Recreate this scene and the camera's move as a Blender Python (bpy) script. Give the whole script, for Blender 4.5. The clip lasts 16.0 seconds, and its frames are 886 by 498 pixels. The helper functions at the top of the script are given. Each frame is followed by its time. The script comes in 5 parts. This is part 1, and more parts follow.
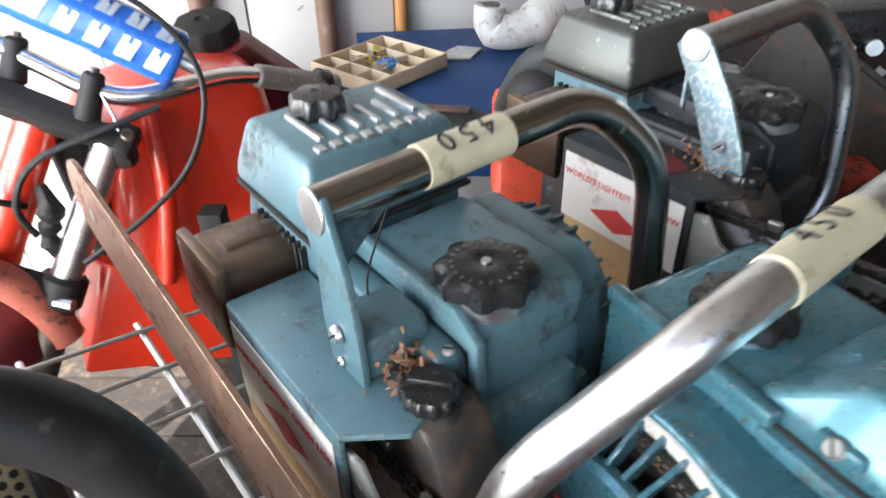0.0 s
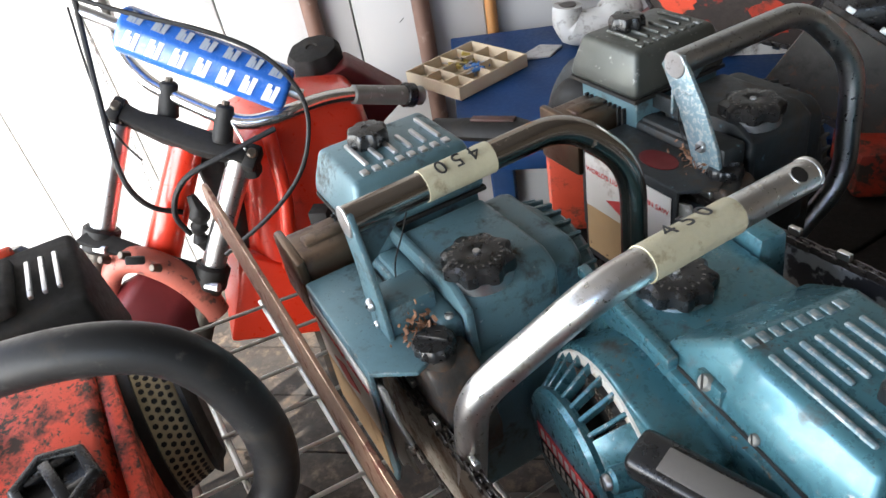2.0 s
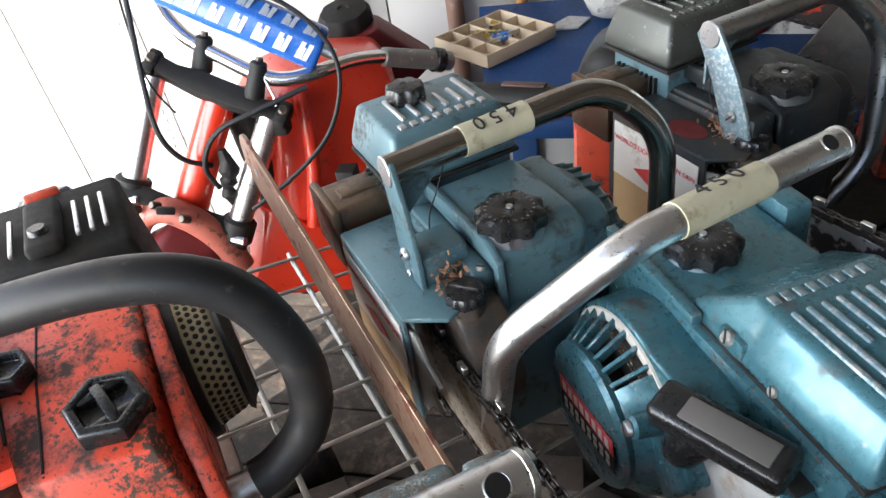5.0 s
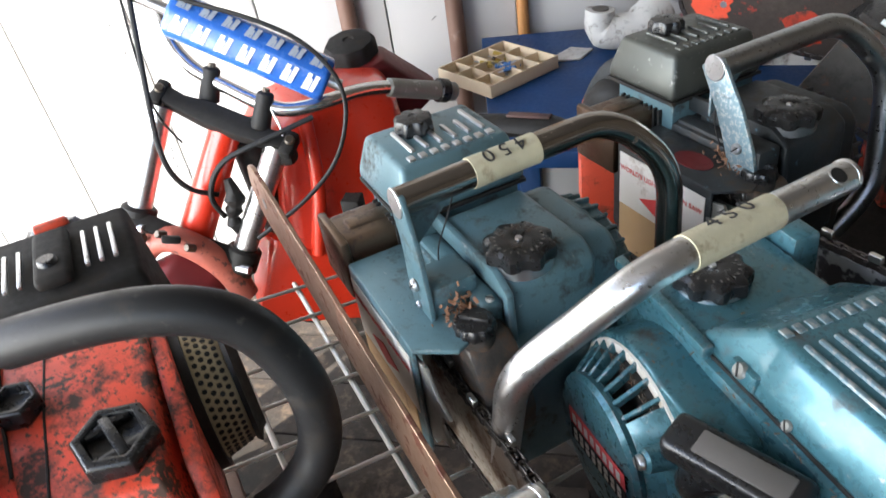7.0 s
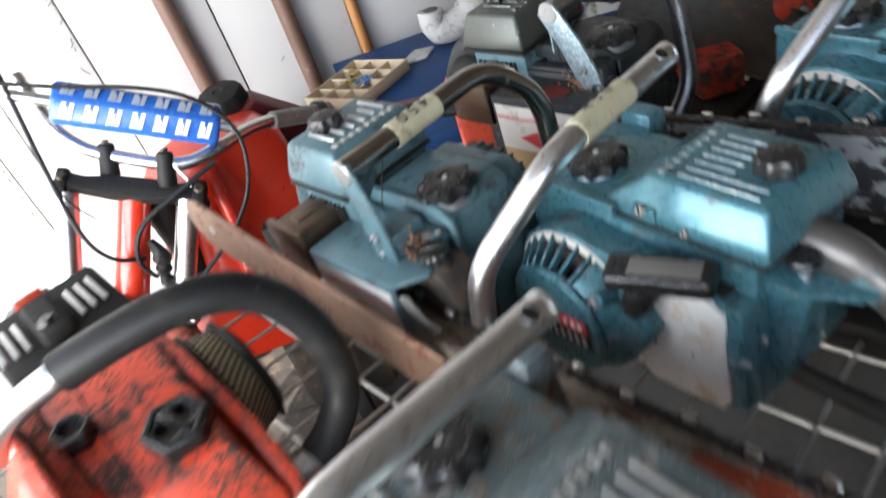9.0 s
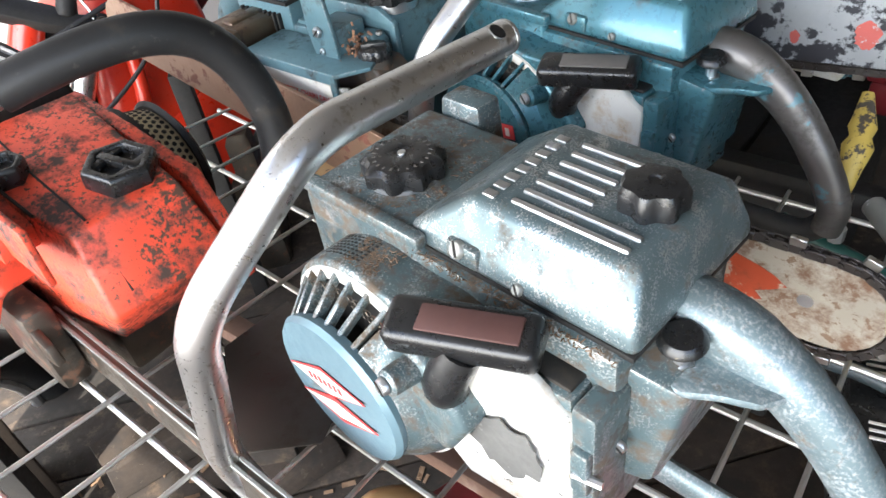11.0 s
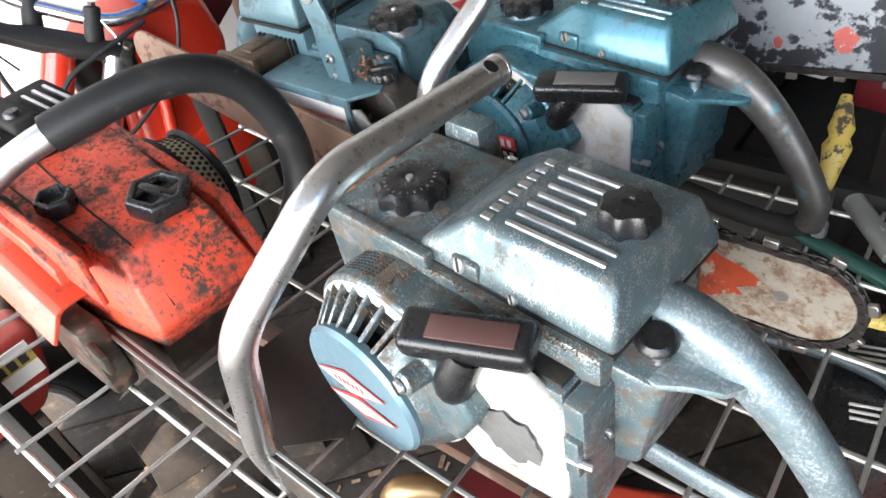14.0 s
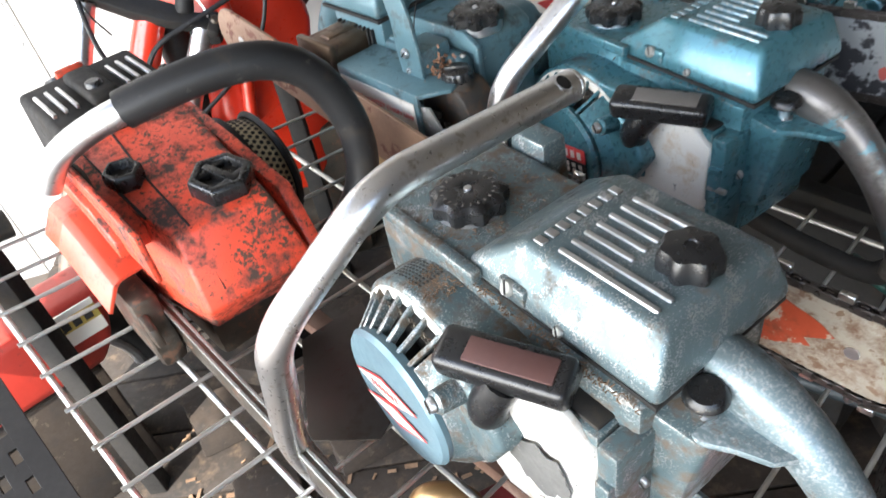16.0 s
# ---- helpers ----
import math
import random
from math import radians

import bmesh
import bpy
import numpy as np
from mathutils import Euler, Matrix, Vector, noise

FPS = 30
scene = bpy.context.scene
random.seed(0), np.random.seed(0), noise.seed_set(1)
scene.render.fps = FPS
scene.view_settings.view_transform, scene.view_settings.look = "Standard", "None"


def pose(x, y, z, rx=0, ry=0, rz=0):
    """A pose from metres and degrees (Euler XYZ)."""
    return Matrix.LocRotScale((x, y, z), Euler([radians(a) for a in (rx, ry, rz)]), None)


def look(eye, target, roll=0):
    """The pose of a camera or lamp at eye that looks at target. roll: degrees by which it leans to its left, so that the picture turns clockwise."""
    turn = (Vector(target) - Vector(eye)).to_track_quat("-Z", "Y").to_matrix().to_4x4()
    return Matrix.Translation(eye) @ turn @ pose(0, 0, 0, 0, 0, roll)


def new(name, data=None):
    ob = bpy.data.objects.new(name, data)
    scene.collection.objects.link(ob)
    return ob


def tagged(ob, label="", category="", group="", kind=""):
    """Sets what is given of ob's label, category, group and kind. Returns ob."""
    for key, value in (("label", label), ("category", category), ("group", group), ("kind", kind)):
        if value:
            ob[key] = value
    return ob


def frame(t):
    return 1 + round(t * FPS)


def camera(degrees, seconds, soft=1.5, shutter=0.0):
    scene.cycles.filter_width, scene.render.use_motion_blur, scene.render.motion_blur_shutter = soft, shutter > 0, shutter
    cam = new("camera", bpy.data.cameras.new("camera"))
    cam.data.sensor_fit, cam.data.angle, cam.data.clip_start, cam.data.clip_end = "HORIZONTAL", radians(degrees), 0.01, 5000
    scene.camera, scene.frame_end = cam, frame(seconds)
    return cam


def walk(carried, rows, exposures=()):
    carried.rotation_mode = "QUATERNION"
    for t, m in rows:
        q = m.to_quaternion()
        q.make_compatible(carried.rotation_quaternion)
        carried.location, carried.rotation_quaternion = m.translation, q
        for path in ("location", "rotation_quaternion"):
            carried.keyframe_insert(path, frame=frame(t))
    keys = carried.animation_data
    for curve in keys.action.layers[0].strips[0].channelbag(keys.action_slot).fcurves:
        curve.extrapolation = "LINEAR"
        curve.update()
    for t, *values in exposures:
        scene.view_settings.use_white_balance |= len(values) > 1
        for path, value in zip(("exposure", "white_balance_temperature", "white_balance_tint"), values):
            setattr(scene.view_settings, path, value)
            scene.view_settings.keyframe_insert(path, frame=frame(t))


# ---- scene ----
cam = camera(63.9, 16.0, shutter=0.5)
PATH = [
    (0, (0.01, -0.007, 0.556), (-0.034, 1.636, -0.584), -1.3),
    (0.2, (0.037, -0.035, 0.591), (-0.077, 1.602, -0.553), -2.4),
    (0.5, (0.092, -0.078, 0.604), (-0.162, 1.546, -0.536), -4.4),
    (1, (0.143, -0.132, 0.631), (-0.273, 1.443, -0.531), -11.7),
    (1.5, (0.128, -0.133, 0.66), (-0.326, 1.457, -0.465), -12.2),
    (2, (0.123, -0.122, 0.649), (-0.311, 1.451, -0.508), -11.0),
    (2.5, (0.111, -0.136, 0.645), (-0.34, 1.43, -0.514), -10.3),
    (3, (0.111, -0.148, 0.641), (-0.354, 1.402, -0.534), -10.0),
    (3.5, (0.124, -0.156, 0.639), (-0.372, 1.375, -0.548), -10.5),
    (4, (0.118, -0.152, 0.642), (-0.366, 1.374, -0.555), -10.8),
    (4.2, (0.113, -0.15, 0.651), (-0.359, 1.363, -0.569), -10.1),
    (6.5, (0.107, -0.157, 0.645), (-0.352, 1.401, -0.522), -8.7),
    (7, (0.101, -0.152, 0.654), (-0.361, 1.418, -0.495), -9.0),
    (7.5, (0.078, -0.228, 0.676), (-0.211, 1.414, -0.43), -7.4),
    (8, (0.12, -0.192, 0.667), (-0.165, 1.437, -0.459), -9.4),
    (8.3, (0.134, -0.153, 0.651), (-0.394, 1.422, -0.462), -17.6),
    (8.5, (0.13, -0.147, 0.651), (-0.427, 1.389, -0.502), -21.6),
    (8.8, (0.113, -0.205, 0.661), (-0.237, 1.426, -0.442), -18.3),
    (9, (0.052, -0.302, 0.668), (-0.085, 1.338, -0.47), -19.9),
    (9.3, (-0.022, -0.408, 0.625), (-0.006, 1.244, -0.504), -15.4),
    (9.5, (-0.051, -0.422, 0.586), (0.04, 1.179, -0.609), -11.4),
    (9.7, (-0.068, -0.415, 0.572), (0.074, 1.148, -0.667), -10.2),
    (11.8, (-0.04, -0.427, 0.589), (0.162, 1.086, -0.703), -9.3),
    (12, (-0.038, -0.437, 0.602), (0.152, 1.087, -0.68), -10.4),
    (12.5, (-0.043, -0.44, 0.608), (0.127, 1.09, -0.669), -10.1),
    (13, (-0.044, -0.433, 0.601), (0.132, 1.073, -0.703), -9.9),
    (13.5, (-0.045, -0.439, 0.6), (0.12, 1.059, -0.715), -10.6),
    (14, (-0.045, -0.454, 0.627), (0.085, 1.057, -0.677), -12.4),
    (14.5, (-0.052, -0.46, 0.635), (0.07, 1.079, -0.637), -11.7),
    (15, (-0.046, -0.459, 0.624), (0.117, 1.051, -0.678), -11.3),
    (15.5, (-0.055, -0.486, 0.63), (0.034, 1.064, -0.63), -7.9),
    (15.8, (-0.035, -0.448, 0.639), (-0.052, 1.089, -0.641), -10.1),
    (16, (-0.028, -0.431, 0.632), (-0.091, 1.082, -0.674), -11.1),
]
walk(cam, [(t, look(eye, target, roll)) for t, eye, target, roll in PATH], exposures=[(0.0, 2.70), (0.9, 2.33), (9.0, 2.32), (12.0, 2.38), (16.0, 2.38)])

# ---- light ----
SUN_DIR = Vector((0.35, 0.55, -0.75)).normalized()
world = bpy.data.worlds.new("sky")
scene.world = world
world.use_nodes = True
wn = world.node_tree
sky = wn.nodes.new("ShaderNodeTexSky")
sky.sky_type, sky.sun_disc = "NISHITA", False
sky.sun_elevation = math.asin(-SUN_DIR.z)
sky.sun_rotation = math.atan2(-SUN_DIR.x, -SUN_DIR.y)
wn.nodes["Background"].inputs["Strength"].default_value = 0.15
wn.links.new(sky.outputs["Color"], wn.nodes["Background"].inputs["Color"])
sun = new("sun", bpy.data.lights.new("sun", "SUN"))
sun.data.energy, sun.data.angle, sun.data.color = 4.0, radians(0.6), (1.0, 0.95, 0.88)
sun.rotation_euler = SUN_DIR.to_track_quat("-Z", "Y").to_euler()

# daylight from the shed's open left side
door_light = new("door_light", bpy.data.lights.new("door_light", "AREA"))
door_light.data.shape, door_light.data.size, door_light.data.size_y = "RECTANGLE", 3.0, 1.4
door_light.data.energy, door_light.data.color = 30.0, (1.0, 0.985, 0.955)
door_light.matrix_world = look((-1.50, -0.85, 0.55), (0.0, 0.05, 0.2))

# ---- materials ----


def mat(name, base, rough=0.5, metal=0.0, vary=0.25, scale=40.0, wear=None, wear_amount=0.0, wear_scale=60.0,
        wear_rough=0.6, wear_metal=0.0, bump=0.15, dirt=None, dirt_amount=0.0, dirt_scale=18.0, patch=0.0, edge=0.0, coat=0.0, soft=0.02, speck=None, speck_amount=0.2, speck_scale=560, gloss=0.5):
    """Painted or bare surface: fine grain, broad tone, chips that show another layer, dirt patches."""
    m = bpy.data.materials.new(name)
    m.use_nodes = True
    nt = m.node_tree
    n, l = nt.nodes, nt.links
    bsdf = n["Principled BSDF"]
    tc = n.new("ShaderNodeTexCoord")
    info = n.new("ShaderNodeObjectInfo")
    off = n.new("ShaderNodeVectorMath")
    off.operation = "ADD"
    l.new(tc.outputs["Object"], off.inputs[0])
    l.new(info.outputs["Random"], off.inputs[1])

    def noise_tex(sc, detail=4.0, rgh=0.6):
        t = n.new("ShaderNodeTexNoise")
        t.inputs["Scale"].default_value = sc
        t.inputs["Detail"].default_value = detail
        t.inputs["Roughness"].default_value = rgh
        l.new(off.outputs[0], t.inputs["Vector"])
        return t

    def ramp(sock, a, b):
        r = n.new("ShaderNodeMapRange")
        r.inputs["From Min"].default_value, r.inputs["From Max"].default_value = a, b
        l.new(sock, r.inputs["Value"])
        return r.outputs["Result"]

    def mix(fac, a, b):
        x = n.new("ShaderNodeMix")
        x.data_type = "RGBA"
        for sock, val in ((x.inputs[0], fac), (x.inputs[6], a), (x.inputs[7], b)):
            if isinstance(val, (tuple, list)):
                sock.default_value = (*val[:3], 1)
            elif isinstance(val, (int, float)):
                sock.default_value = val
            else:
                l.new(val, sock)
        return x.outputs[2]

    def mixf(fac, a, b):
        x = n.new("ShaderNodeMix")
        l.new(fac, x.inputs[0])
        for sock, val in ((x.inputs[2], a), (x.inputs[3], b)):
            if isinstance(val, (int, float)):
                sock.default_value = val
            else:
                l.new(val, sock)
        return x.outputs[0]

    big, fine = noise_tex(scale * 0.22, 3), noise_tex(scale * 3.0, 5, 0.7)
    dark = tuple(c * (1 - vary) for c in base)
    light = tuple(min(1, c * (1 + vary * 0.6)) for c in base)
    col = mix(ramp(big.outputs["Fac"], 0.3, 0.7), dark, light)
    col = mix(ramp(fine.outputs["Fac"], 0.35, 0.9), col, tuple(c * (1 - vary * 0.5) for c in base))
    rsock = mixf(ramp(fine.outputs["Fac"], 0.3, 0.7), max(0.02, rough * 0.85), min(1, rough * 1.2))
    msock = metal
    height = fine.outputs["Fac"]
    if wear:
        w = noise_tex(wear_scale, 6, 0.68)
        k = 0.5 + 0.22 * (1 - 2 * wear_amount)
        wv = w.outputs["Fac"]
        if patch:
            pt = noise_tex(wear_scale * 0.09, 3, 0.5)
            ad = n.new("ShaderNodeMath")
            ad.operation = "MULTIPLY_ADD"
            l.new(pt.outputs["Fac"], ad.inputs[0])
            ad.inputs[1].default_value = patch
            sb = n.new("ShaderNodeMath")
            sb.operation = "ADD"
            l.new(wv, ad.inputs[2])
            l.new(ad.outputs[0], sb.inputs[0])
            sb.inputs[1].default_value = -0.5 * patch
            wv = sb.outputs[0]
        if edge:
            bv = n.new("ShaderNodeBevel")
            bv.samples = 4
            bv.inputs["Radius"].default_value = 0.003
            ge = n.new("ShaderNodeNewGeometry")
            dt = n.new("ShaderNodeVectorMath")
            dt.operation = "DOT_PRODUCT"
            l.new(bv.outputs["Normal"], dt.inputs[0])
            l.new(ge.outputs["Normal"], dt.inputs[1])
            em = ramp(dt.outputs["Value"], 0.99, 0.90)
            ea = n.new("ShaderNodeMath")
            ea.operation = "MULTIPLY_ADD"
            l.new(em, ea.inputs[0])
            ea.inputs[1].default_value = edge
            l.new(wv, ea.inputs[2])
            wv = ea.outputs[0]
        wf = ramp(wv, k - soft, k + soft)
        col = mix(wf, col, wear)
        rsock = mixf(wf, rsock, wear_rough)
        msock = mixf(wf, metal, wear_metal)
    if dirt:
        d = noise_tex(dirt_scale, 7, 0.72)
        k = 0.5 + 0.22 * (1 - 2 * dirt_amount)
        df = ramp(d.outputs["Fac"], k - 0.05, k + 0.09)
        col = mix(df, col, dirt)
        rsock = mixf(df, rsock, 0.85)
        msock = mixf(df, msock, 0.0)
    if speck:
        sp_, area = noise_tex(speck_scale, 2, 0.5), noise_tex(speck_scale * 0.05, 3, 0.6)
        sa = n.new("ShaderNodeMath")
        sa.operation = "MULTIPLY_ADD"
        l.new(area.outputs["Fac"], sa.inputs[0])
        sa.inputs[1].default_value = 0.35
        l.new(sp_.outputs["Fac"], sa.inputs[2])
        k = 0.965 - 0.2 * speck_amount
        sf = ramp(sa.outputs[0], k - 0.01, k + 0.05)
        col = mix(sf, col, speck)
        rsock = mixf(sf, rsock, 0.8)
    bsdf.inputs["Specular IOR Level"].default_value = gloss
    l.new(col, bsdf.inputs["Base Color"])
    l.new(rsock, bsdf.inputs["Roughness"])
    if isinstance(msock, (int, float)):
        bsdf.inputs["Metallic"].default_value = msock
    else:
        l.new(msock, bsdf.inputs["Metallic"])
    bsdf.inputs["Coat Weight"].default_value = coat
    b = n.new("ShaderNodeBump")
    b.inputs["Strength"].default_value = bump
    b.inputs["Distance"].default_value = 0.001
    l.new(height, b.inputs["Height"])
    l.new(b.outputs["Normal"], bsdf.inputs["Normal"])
    return m


GRIME = (0.035, 0.028, 0.02)
SAWDUST = (0.10, 0.065, 0.035)
M = {
    "teal": mat("teal_paint", (0.092, 0.170, 0.196), 0.34, 0.15, wear=(0.30, 0.33, 0.33), wear_amount=0.10, wear_scale=120, edge=0.14, dirt=GRIME, dirt_amount=0.30, dirt_scale=26, wear_metal=0.8, wear_rough=0.4, speck=GRIME, speck_amount=0.35),
    "teal_bright": mat("bright_teal_paint", (0.060, 0.172, 0.208), 0.28, 0.40, wear=(0.35, 0.36, 0.36), wear_amount=0.09, wear_scale=130, edge=0.13, dirt=GRIME, dirt_amount=0.26, dirt_scale=24, wear_metal=0.8, coat=0.3, speck=(0.05, 0.032, 0.022), speck_amount=0.4),
    "cover_worn": mat("peeling_teal_cover", (0.105, 0.145, 0.155), 0.34, 0.42, wear=(0.40, 0.41, 0.40), wear_amount=0.30, wear_scale=760, patch=0.55, soft=0.03, edge=0.18, wear_metal=0.85, wear_rough=0.36, dirt=(0.075, 0.060, 0.046), dirt_amount=0.30, dirt_scale=46, speck=(0.05, 0.04, 0.032), speck_amount=0.5, speck_scale=700),
    # rubbed paint on marks and bracket; on ribs its paleness paints their highlights
    "teal_rubbed_highlight": mat("rubbed_highlight_teal", (0.20, 0.30, 0.34), 0.34, 0.5, wear=(0.45, 0.48, 0.48), wear_amount=0.4, wear_scale=200, soft=0.05, wear_metal=0.8, dirt=GRIME, dirt_amount=0.2, dirt_scale=40),
    "teal_worn": mat("worn_teal_paint", (0.095, 0.138, 0.148), 0.36, 0.38, wear=(0.44, 0.45, 0.44), wear_amount=0.27, wear_scale=620, patch=0.5, soft=0.05, edge=0.16, wear_metal=0.85, wear_rough=0.38, dirt=(0.085, 0.062, 0.042), dirt_amount=0.46, dirt_scale=52, speck=(0.06, 0.045, 0.035), speck_amount=0.5, speck_scale=600),
    "handle_bare": mat("worn_handle_metal", (0.155, 0.145, 0.135), 0.4, 0.75, wear=(0.08, 0.17, 0.195), wear_amount=0.22, wear_scale=30, wear_rough=0.4, dirt=GRIME, dirt_amount=0.25),
    "handle_silver": mat("scuffed_silver_blue_paint", (0.155, 0.205, 0.22), 0.36, 0.55, wear=(0.28, 0.295, 0.295), wear_amount=0.34, wear_scale=520, patch=0.3, soft=0.08, dirt=(0.09, 0.07, 0.05), dirt_amount=0.25, dirt_scale=60),
    "teal_dirty": mat("grimy_teal_paint", (0.018, 0.022, 0.024), 0.5, 0.1, wear=(0.07, 0.13, 0.16), wear_amount=0.16, dirt=(0.05, 0.036, 0.024), dirt_amount=0.34),
    "grey_cover": mat("worn_grey_paint", (0.085, 0.09, 0.08), 0.38, 0.5, wear=(0.32, 0.32, 0.30), wear_amount=0.16, wear_scale=90, edge=0.14, dirt=GRIME, dirt_amount=0.2),
    "orange": mat("orange_paint", (0.68, 0.070, 0.032), 0.36, wear=(0.07, 0.035, 0.022), wear_amount=0.30, wear_scale=200, patch=0.6, edge=0.12, dirt=(0.05, 0.03, 0.022), dirt_amount=0.42, dirt_scale=30, speck=(0.07, 0.03, 0.02), speck_amount=0.4),
    "orange_clean": mat("clean_orange_paint", (0.60, 0.070, 0.032), 0.38, wear=(0.12, 0.05, 0.035), wear_amount=0.16, wear_scale=90, edge=0.1, dirt=(0.12, 0.035, 0.02), dirt_amount=0.30, dirt_scale=40),
    "bike_red": mat("red_plastic", (0.66, 0.035, 0.012), 0.3, vary=0.12, bump=0.04, coat=0.4, dirt=(0.25, 0.02, 0.01), dirt_amount=0.15),
    "chrome": mat("worn_chrome", (0.74, 0.74, 0.74), 0.2, 1.0, vary=0.12, scale=60, wear=(0.4, 0.38, 0.35), wear_amount=0.12, wear_rough=0.45, wear_metal=1.0, bump=0.05),
    "dark_chrome": mat("dark_chrome", (0.36, 0.33, 0.30), 0.16, 1.0, vary=0.2, wear=(0.2, 0.16, 0.12), wear_amount=0.15, wear_metal=0.8, bump=0.05),
    "alloy": mat("scuffed_aluminium", (0.62, 0.63, 0.64), 0.36, 1.0, vary=0.18, scale=50, wear=(0.35, 0.35, 0.34), wear_amount=0.2, wear_scale=120, wear_metal=0.9, dirt=GRIME, dirt_amount=0.12),
    "tube_alloy": mat("dull_bright_tube", (0.74, 0.74, 0.74), 0.30, 1.0, vary=0.16, scale=60, wear=(0.42, 0.39, 0.35), wear_amount=0.22, wear_scale=90, soft=0.06, wear_rough=0.45, wear_metal=1.0, bump=0.08),
    "steel_tube": mat("grey_steel_tube", (0.46, 0.47, 0.48), 0.30, 1.0, vary=0.2, scale=60, wear=(0.22, 0.20, 0.18), wear_amount=0.2, wear_scale=90, soft=0.06, wear_metal=0.9),
    "steel": mat("zinc_wire", (0.55, 0.54, 0.51), 0.42, 0.85, vary=0.25, wear=(0.2, 0.13, 0.08), wear_amount=0.1),
    "dark_steel": mat("oily_steel", (0.10, 0.085, 0.07), 0.42, 0.8, wear=(0.12, 0.06, 0.035), wear_amount=0.3, dirt=GRIME, dirt_amount=0.3),
    "chain": mat("oily_chain", (0.085, 0.075, 0.07), 0.38, 0.85, dirt=GRIME, dirt_amount=0.35),
    "cutter": mat("cutter_steel", (0.6, 0.58, 0.54), 0.3, 1.0),
    "black": mat("black_plastic", (0.012, 0.012, 0.0125), 0.28, vary=0.4, wear=(0.16, 0.15, 0.14), wear_amount=0.07, wear_scale=160, bump=0.3, speck=(0.14, 0.12, 0.09), speck_amount=0.25, speck_scale=600),
    "black_matt": mat("black_enamel", (0.016, 0.015, 0.014), 0.6, vary=0.4, dirt=(0.035, 0.028, 0.02), dirt_amount=0.25, gloss=0.3),
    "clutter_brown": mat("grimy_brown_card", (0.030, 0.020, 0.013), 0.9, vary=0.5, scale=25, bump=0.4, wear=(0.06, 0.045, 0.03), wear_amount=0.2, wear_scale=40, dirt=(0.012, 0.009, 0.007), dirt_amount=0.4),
    "dull_black": mat("dull_black_plastic", (0.022, 0.021, 0.020), 0.75, vary=0.4, gloss=0.16, bump=0.4, dirt=(0.028, 0.023, 0.018), dirt_amount=0.3),
    "rubber": mat("black_rubber", (0.017, 0.017, 0.0175), 0.45, vary=0.3, bump=0.25, wear=(0.06, 0.055, 0.05), wear_amount=0.12, wear_scale=70, soft=0.06, dirt=(0.035, 0.029, 0.023), dirt_amount=0.25, gloss=0.28),
    "white": mat("chipped_white_paint", (0.62, 0.595, 0.54), 0.48, vary=0.1, wear=(0.03, 0.03, 0.03), wear_amount=0.15, wear_scale=75, dirt=(0.42, 0.29, 0.16), dirt_amount=0.30, speck=(0.05, 0.04, 0.03), speck_amount=0.35),
    "bare_patch": mat("bare_patch_metal", (0.135, 0.132, 0.125), 0.55, 0.35, vary=0.3, wear=(0.24, 0.235, 0.22), wear_amount=0.2, wear_scale=90),
    "sawdust": mat("brown_sawdust", (0.17, 0.105, 0.062), 0.9, vary=0.5, scale=200, bump=0.6),
    "bare": mat("bare_grey_metal", (0.26, 0.26, 0.24), 0.5, 0.5, vary=0.3, wear=(0.40, 0.39, 0.37), wear_amount=0.2),
    "tan": mat("yellowed_label", (0.55, 0.36, 0.18), 0.6, vary=0.2, wear=(0.12, 0.07, 0.04), wear_amount=0.1, dirt=(0.2, 0.12, 0.06), dirt_amount=0.2),
    "label": mat("white_label", (0.74, 0.70, 0.63), 0.5, vary=0.1, dirt=(0.35, 0.25, 0.16), dirt_amount=0.2),
    "label_red": mat("label_red", (0.62, 0.05, 0.05), 0.5, vary=0.15),
    "pencil": mat("grey_pencil", (0.16, 0.155, 0.15), 0.8),
    "ink": mat("ink", (0.02, 0.02, 0.022), 0.6),
    "tape": mat("masking_tape", (0.46, 0.42, 0.29), 0.62, vary=0.2, scale=90, bump=0.5, wear=(0.36, 0.32, 0.22), wear_amount=0.22, wear_scale=55, soft=0.06, dirt=(0.22, 0.18, 0.11), dirt_amount=0.26, dirt_scale=50),
    "muffler": mat("burnt_steel", (0.16, 0.11, 0.075), 0.35, 0.85, vary=0.35, wear=(0.08, 0.045, 0.03), wear_amount=0.3, dirt=GRIME, dirt_amount=0.2),
    "mesh_gold": mat("dirty_brass_screen", (0.50, 0.41, 0.26), 0.45, 0.4, vary=0.3, dirt=(0.10, 0.07, 0.04), dirt_amount=0.22),
    "rust_bar": mat("rusty_bar", (0.25, 0.155, 0.105), 0.36, 0.6, vary=0.3, scale=25, wear=(0.11, 0.035, 0.02), wear_amount=0.3, wear_scale=40, dirt=(0.2, 0.09, 0.05), dirt_amount=0.25),
    "silver_bar": mat("paint_worn_bar", (0.46, 0.48, 0.49), 0.42, 0.6, vary=0.15, wear=(0.025, 0.025, 0.03), wear_amount=0.46, wear_scale=20, wear_rough=0.5),
    "white_bar": mat("stained_white_bar", (0.42, 0.37, 0.30), 0.4, 0.3, vary=0.25, wear=(0.18, 0.11, 0.065), wear_amount=0.32, wear_scale=80, dirt=(0.15, 0.08, 0.045), dirt_amount=0.42, dirt_scale=22),
    "bar_red": mat("red_bar_paint", (0.42, 0.06, 0.02), 0.45, vary=0.3, wear=(0.42, 0.34, 0.26), wear_amount=0.3, wear_scale=45, dirt=(0.10, 0.05, 0.03), dirt_amount=0.3),
